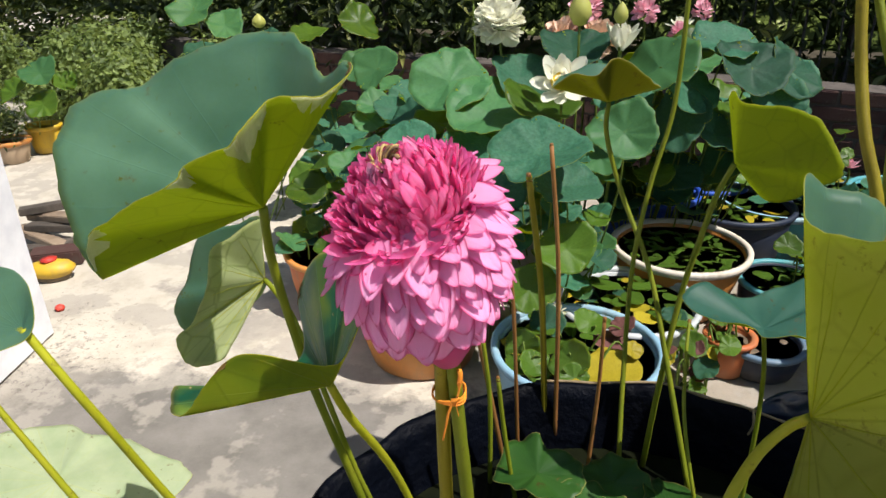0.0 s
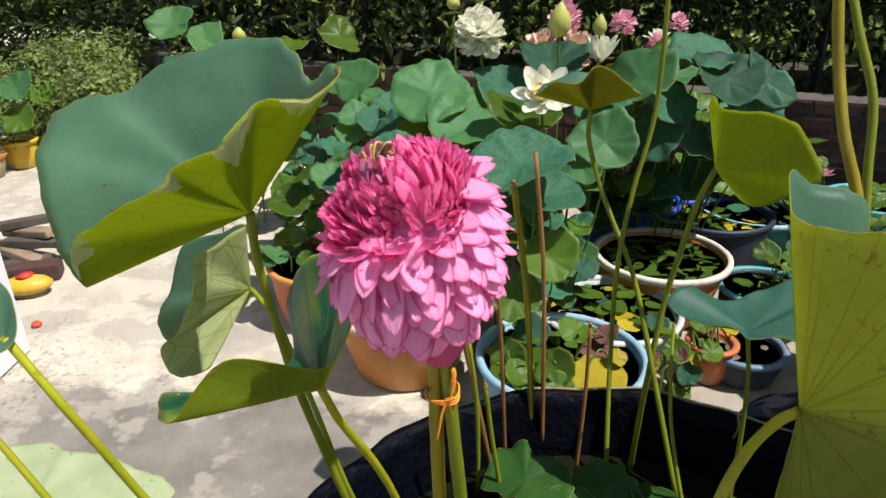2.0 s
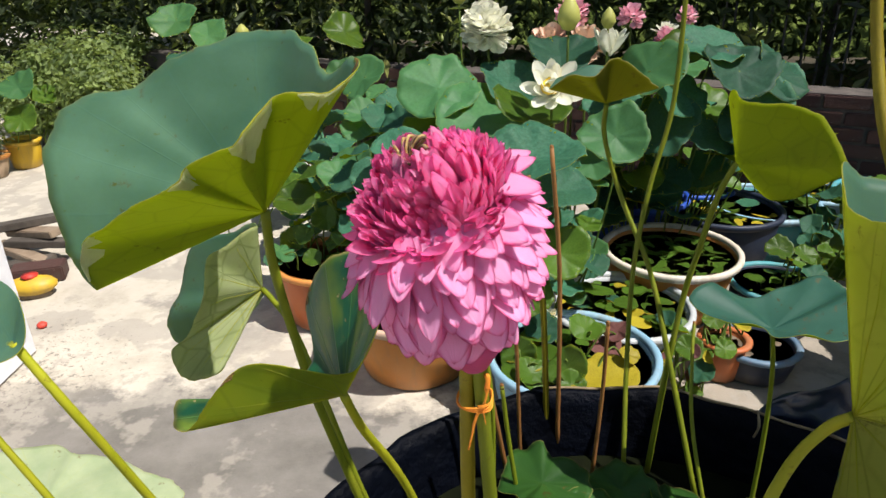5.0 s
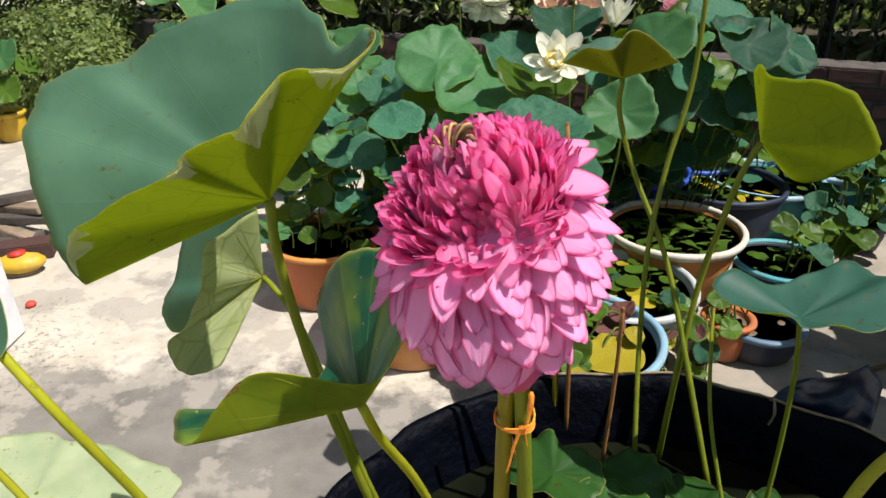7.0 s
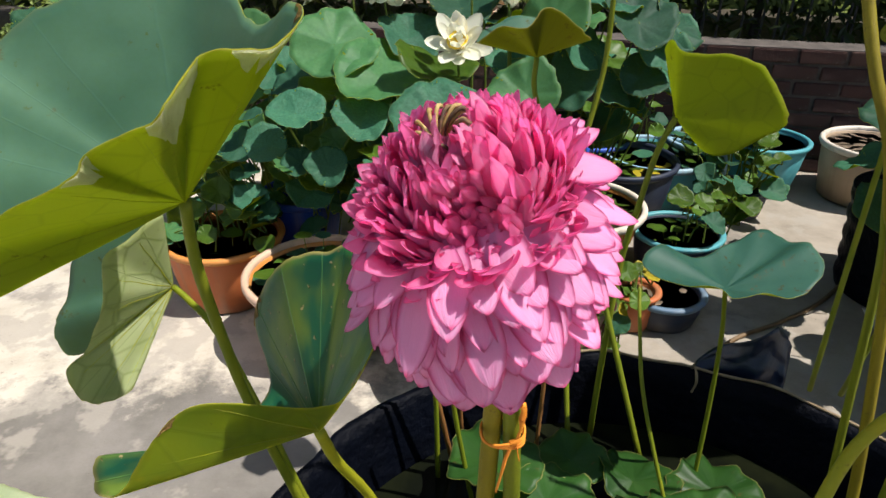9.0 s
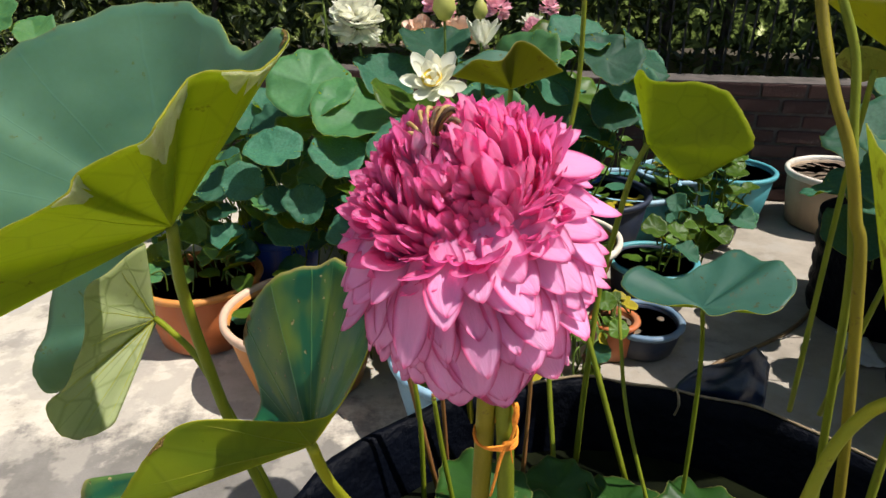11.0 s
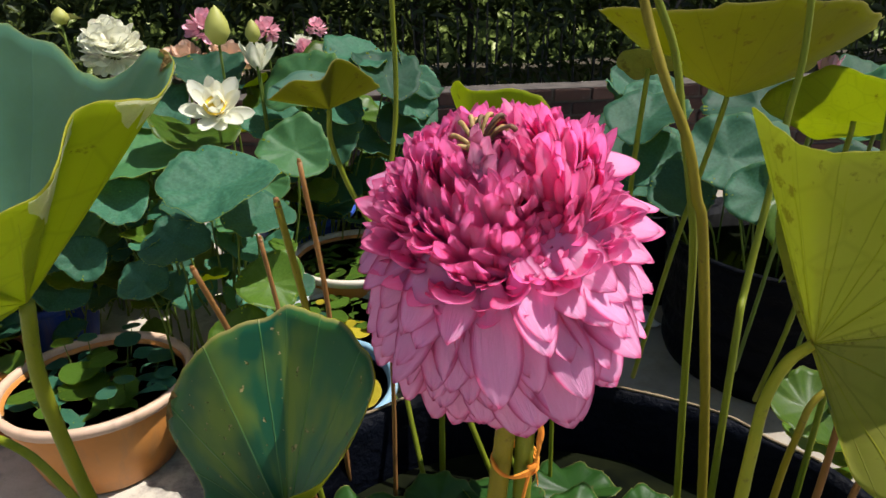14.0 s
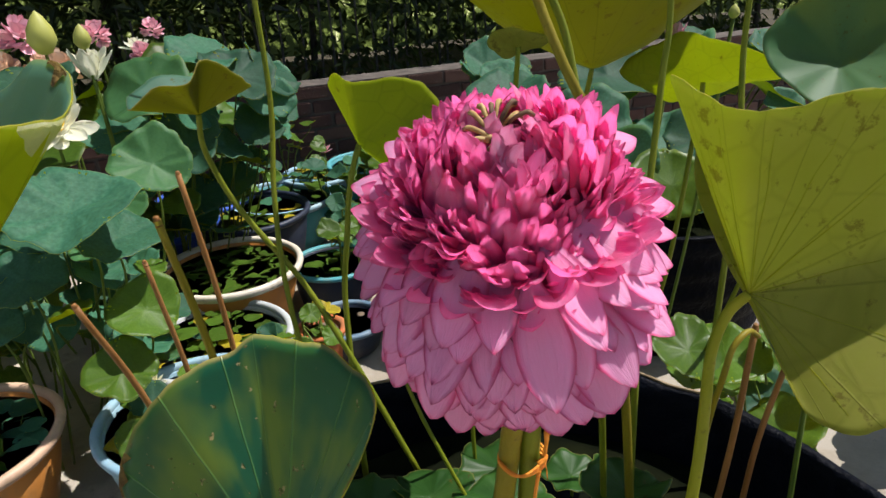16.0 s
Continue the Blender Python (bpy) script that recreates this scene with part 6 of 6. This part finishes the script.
bush = thing("bush", "sunlit pale green bush with small leaves beside the yard", "bush", (-3.3, 4.75, 0))
me = leaf_cloud(24000, bush_place, (0.013, 0.034), 3, 0.7)
me.materials.append(FOL_BUSH)
ob = new("crown", me)
ob.parent, ob.matrix_parent_inverse = bush, Matrix.Translation((3.3, -4.75, 0))
for k in range(9):
    a = rb.uniform(-1.1, 1.1)
    part("branch", tube([(a * 0.7, rb.uniform(-0.2, 0.2), 0), (a * 0.9, 0, 0.25), (a, rb.uniform(-0.3, 0.3), 0.5)], 0.012, 0.004, 6, 4, 0.1), BARK, bush)
POTS["Y"] = pot("plant_pot", "yellow plastic pot with round lotus leaves", "pot", (-3.40, 4.25, 0), 0.12, 0.20, PL_YELLOW, PL_YELLOW, 0.75, fill_m=SOIL, seed=20)
lotus_plant("small lotus plant in the yellow pot", (-3.40, 4.25, 0.15), [((-3.32, 4.26, 0.55), 0.13, (0.1, -0.9, 1), "pale"), ((-3.53, 4.22, 0.42), 0.11, (-0.3, -0.9, 1), "lily"), ((-3.28, 4.16, 0.36), 0.11, (0.1, -1.0, 1), "lily"), ((-3.22, 4.35, 0.48), 0.09, (0.4, -0.6, 1), "lily")])
POTS["Z"] = pot("plant_pot", "terracotta flower pot with a dark small shrub", "pot", (-3.47, 4.0, 0), 0.13, 0.16, PL_BEIGE, PL_ORANGE, 0.7, fill_m=SOIL, seed=21)
me = leaf_cloud(700, lambda rnd: (Vector((-3.47, 4.0, 0.26)) + Vector((rnd.gauss(0, 0.06), rnd.gauss(0, 0.06), rnd.gauss(0, 0.05))), (0, 0, 1)), (0.015, 0.03), 5, 0.5)
foliage("small_shrub", me, FOL_DARK, "dark small-leaved shrub in the terracotta pot", "shrub")


def hedge_place(rnd):
    x, y = rnd.uniform(-9.5, 5.5), rnd.uniform(0.5, 3.6)
    if x < -2.4 and rnd.random() < 0.6:
        return WALL_M @ Vector((x, rnd.uniform(-0.1, 1.3), rnd.random() ** 0.8 * 1.9)), (rnd.gauss(0, 0.6), -0.4, 0.7)
    z = 0.15 + rnd.random() ** 0.8 * 2.3
    if noise.noise((x * 1.1, y * 1.4, z * 1.3)) < -0.08:
        x += rnd.uniform(-0.5, 0.5)
        z = rnd.uniform(0.9, 2.4)
    return WALL_M @ Vector((x, y, z)), (rnd.gauss(0, 0.6), -0.4, 0.7)


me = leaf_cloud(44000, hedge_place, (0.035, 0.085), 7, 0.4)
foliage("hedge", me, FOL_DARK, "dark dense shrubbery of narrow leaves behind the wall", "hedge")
rt = random.Random(17)
for k in range(16):
    x, y = -7 + k * 0.8 + rt.uniform(-0.3, 0.3), rt.uniform(0.7, 2.6)
    tr = thing("young_tree", "thin shaded tree trunk among the shrubbery", "tree", WALL_M @ Vector((x, y, 0.02)), "trees behind the wall")
    part("trunk", tube([(0, 0, 0), (rt.uniform(-0.1, 0.1), 0, 0.9), (rt.uniform(-0.2, 0.2), 0.1, 2.4)], 0.035, 0.02, 8, 5, 0.15), BARK, tr)
    for j in range(3):
        z = rt.uniform(0.5, 1.6)
        part("limb", tube([(0, 0, z), (rt.uniform(-0.3, 0.3), rt.uniform(-0.3, 0.1), z + 0.3), (rt.uniform(-0.5, 0.5), rt.uniform(-0.4, 0.2), z + 0.7)], 0.014, 0.006, 6, 4, 0.1), BARK, tr)


rf = random.Random(29)
fence = thing("picket_fence", "thin pale sticks of a fence half hidden in the shrubbery", "fence", WALL_M @ Vector((1.0, 1.25, 0.05)), turn=WALL_TURN)
PICKET = plain("pale_weathered_stick", (0.05, 0.045, 0.035), (0.15, 0.13, 0.11), 20.0, 0.8, 0.5)
for k in range(46):
    x = -2.4 + k * 0.105 + rf.uniform(-0.035, 0.035)
    part("picket", tube([(x, 0, 0), (x + rf.uniform(-0.02, 0.02), 0, 0.5), (x + rf.uniform(-0.03, 0.03), 0, rf.uniform(0.88, 1.02))], 0.010, 0.008, 6, 3, 0.2), PICKET, fence)


# unseen crowns, added overhead only to darken the hedge below
def canopy_place(rnd):
    x, y = rnd.uniform(-10, 8.5), rnd.uniform(0.3, 5.0)
    return WALL_M @ Vector((x, y, 2.4 + rnd.random() * 1.4)), (0, 0, 1)


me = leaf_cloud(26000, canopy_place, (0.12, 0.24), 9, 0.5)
foliage("tree_canopy", me, FOL_DARK, "unseen dark leafy crowns added to shade the shrubbery", "trees")
# sunlit gaps are put in as emission; the distance itself glows
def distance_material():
    n = Nodes("glowing_green_distance")
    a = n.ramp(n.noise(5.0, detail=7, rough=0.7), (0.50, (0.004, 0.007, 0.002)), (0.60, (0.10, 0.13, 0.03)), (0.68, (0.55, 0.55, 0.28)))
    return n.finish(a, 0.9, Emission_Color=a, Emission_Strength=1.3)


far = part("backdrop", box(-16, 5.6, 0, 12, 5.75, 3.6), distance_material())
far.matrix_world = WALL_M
tagged(far, "dark green distance with glowing gaps behind the shrubbery", "backdrop", kind="structure")

# ---- bricks of the garden wall ----
rk = random.Random(4)
BRICKS = []
for k in range(5):
    bm = box(-0.108, 0, 0, 0.108, 0.09, 0.066, 0.005)
    for v in bm.verts:
        v.co += 0.0035 * noise.noise_vector(v.co * 21 + Vector((k * 3.1, 0, 0)))
    BRICKS.append(mesh_of("brick", bm, BRICK))
COURSES = 8
for j in range(COURSES):
    z = 0.006 + j * 0.0815
    for i in range(34):
        x = -3.9 + i * 0.229 + (0.114 if j % 2 else 0)
        if x > 3.6:
            continue
        b = new("brick", rk.choice(BRICKS))
        b.parent = wall
        b.matrix_local = pose(x + rk.uniform(-0.004, 0.004), rk.uniform(-0.006, 0.004), z, rk.uniform(-1, 1), rk.uniform(-0.8, 0.8), rk.uniform(-1, 1))
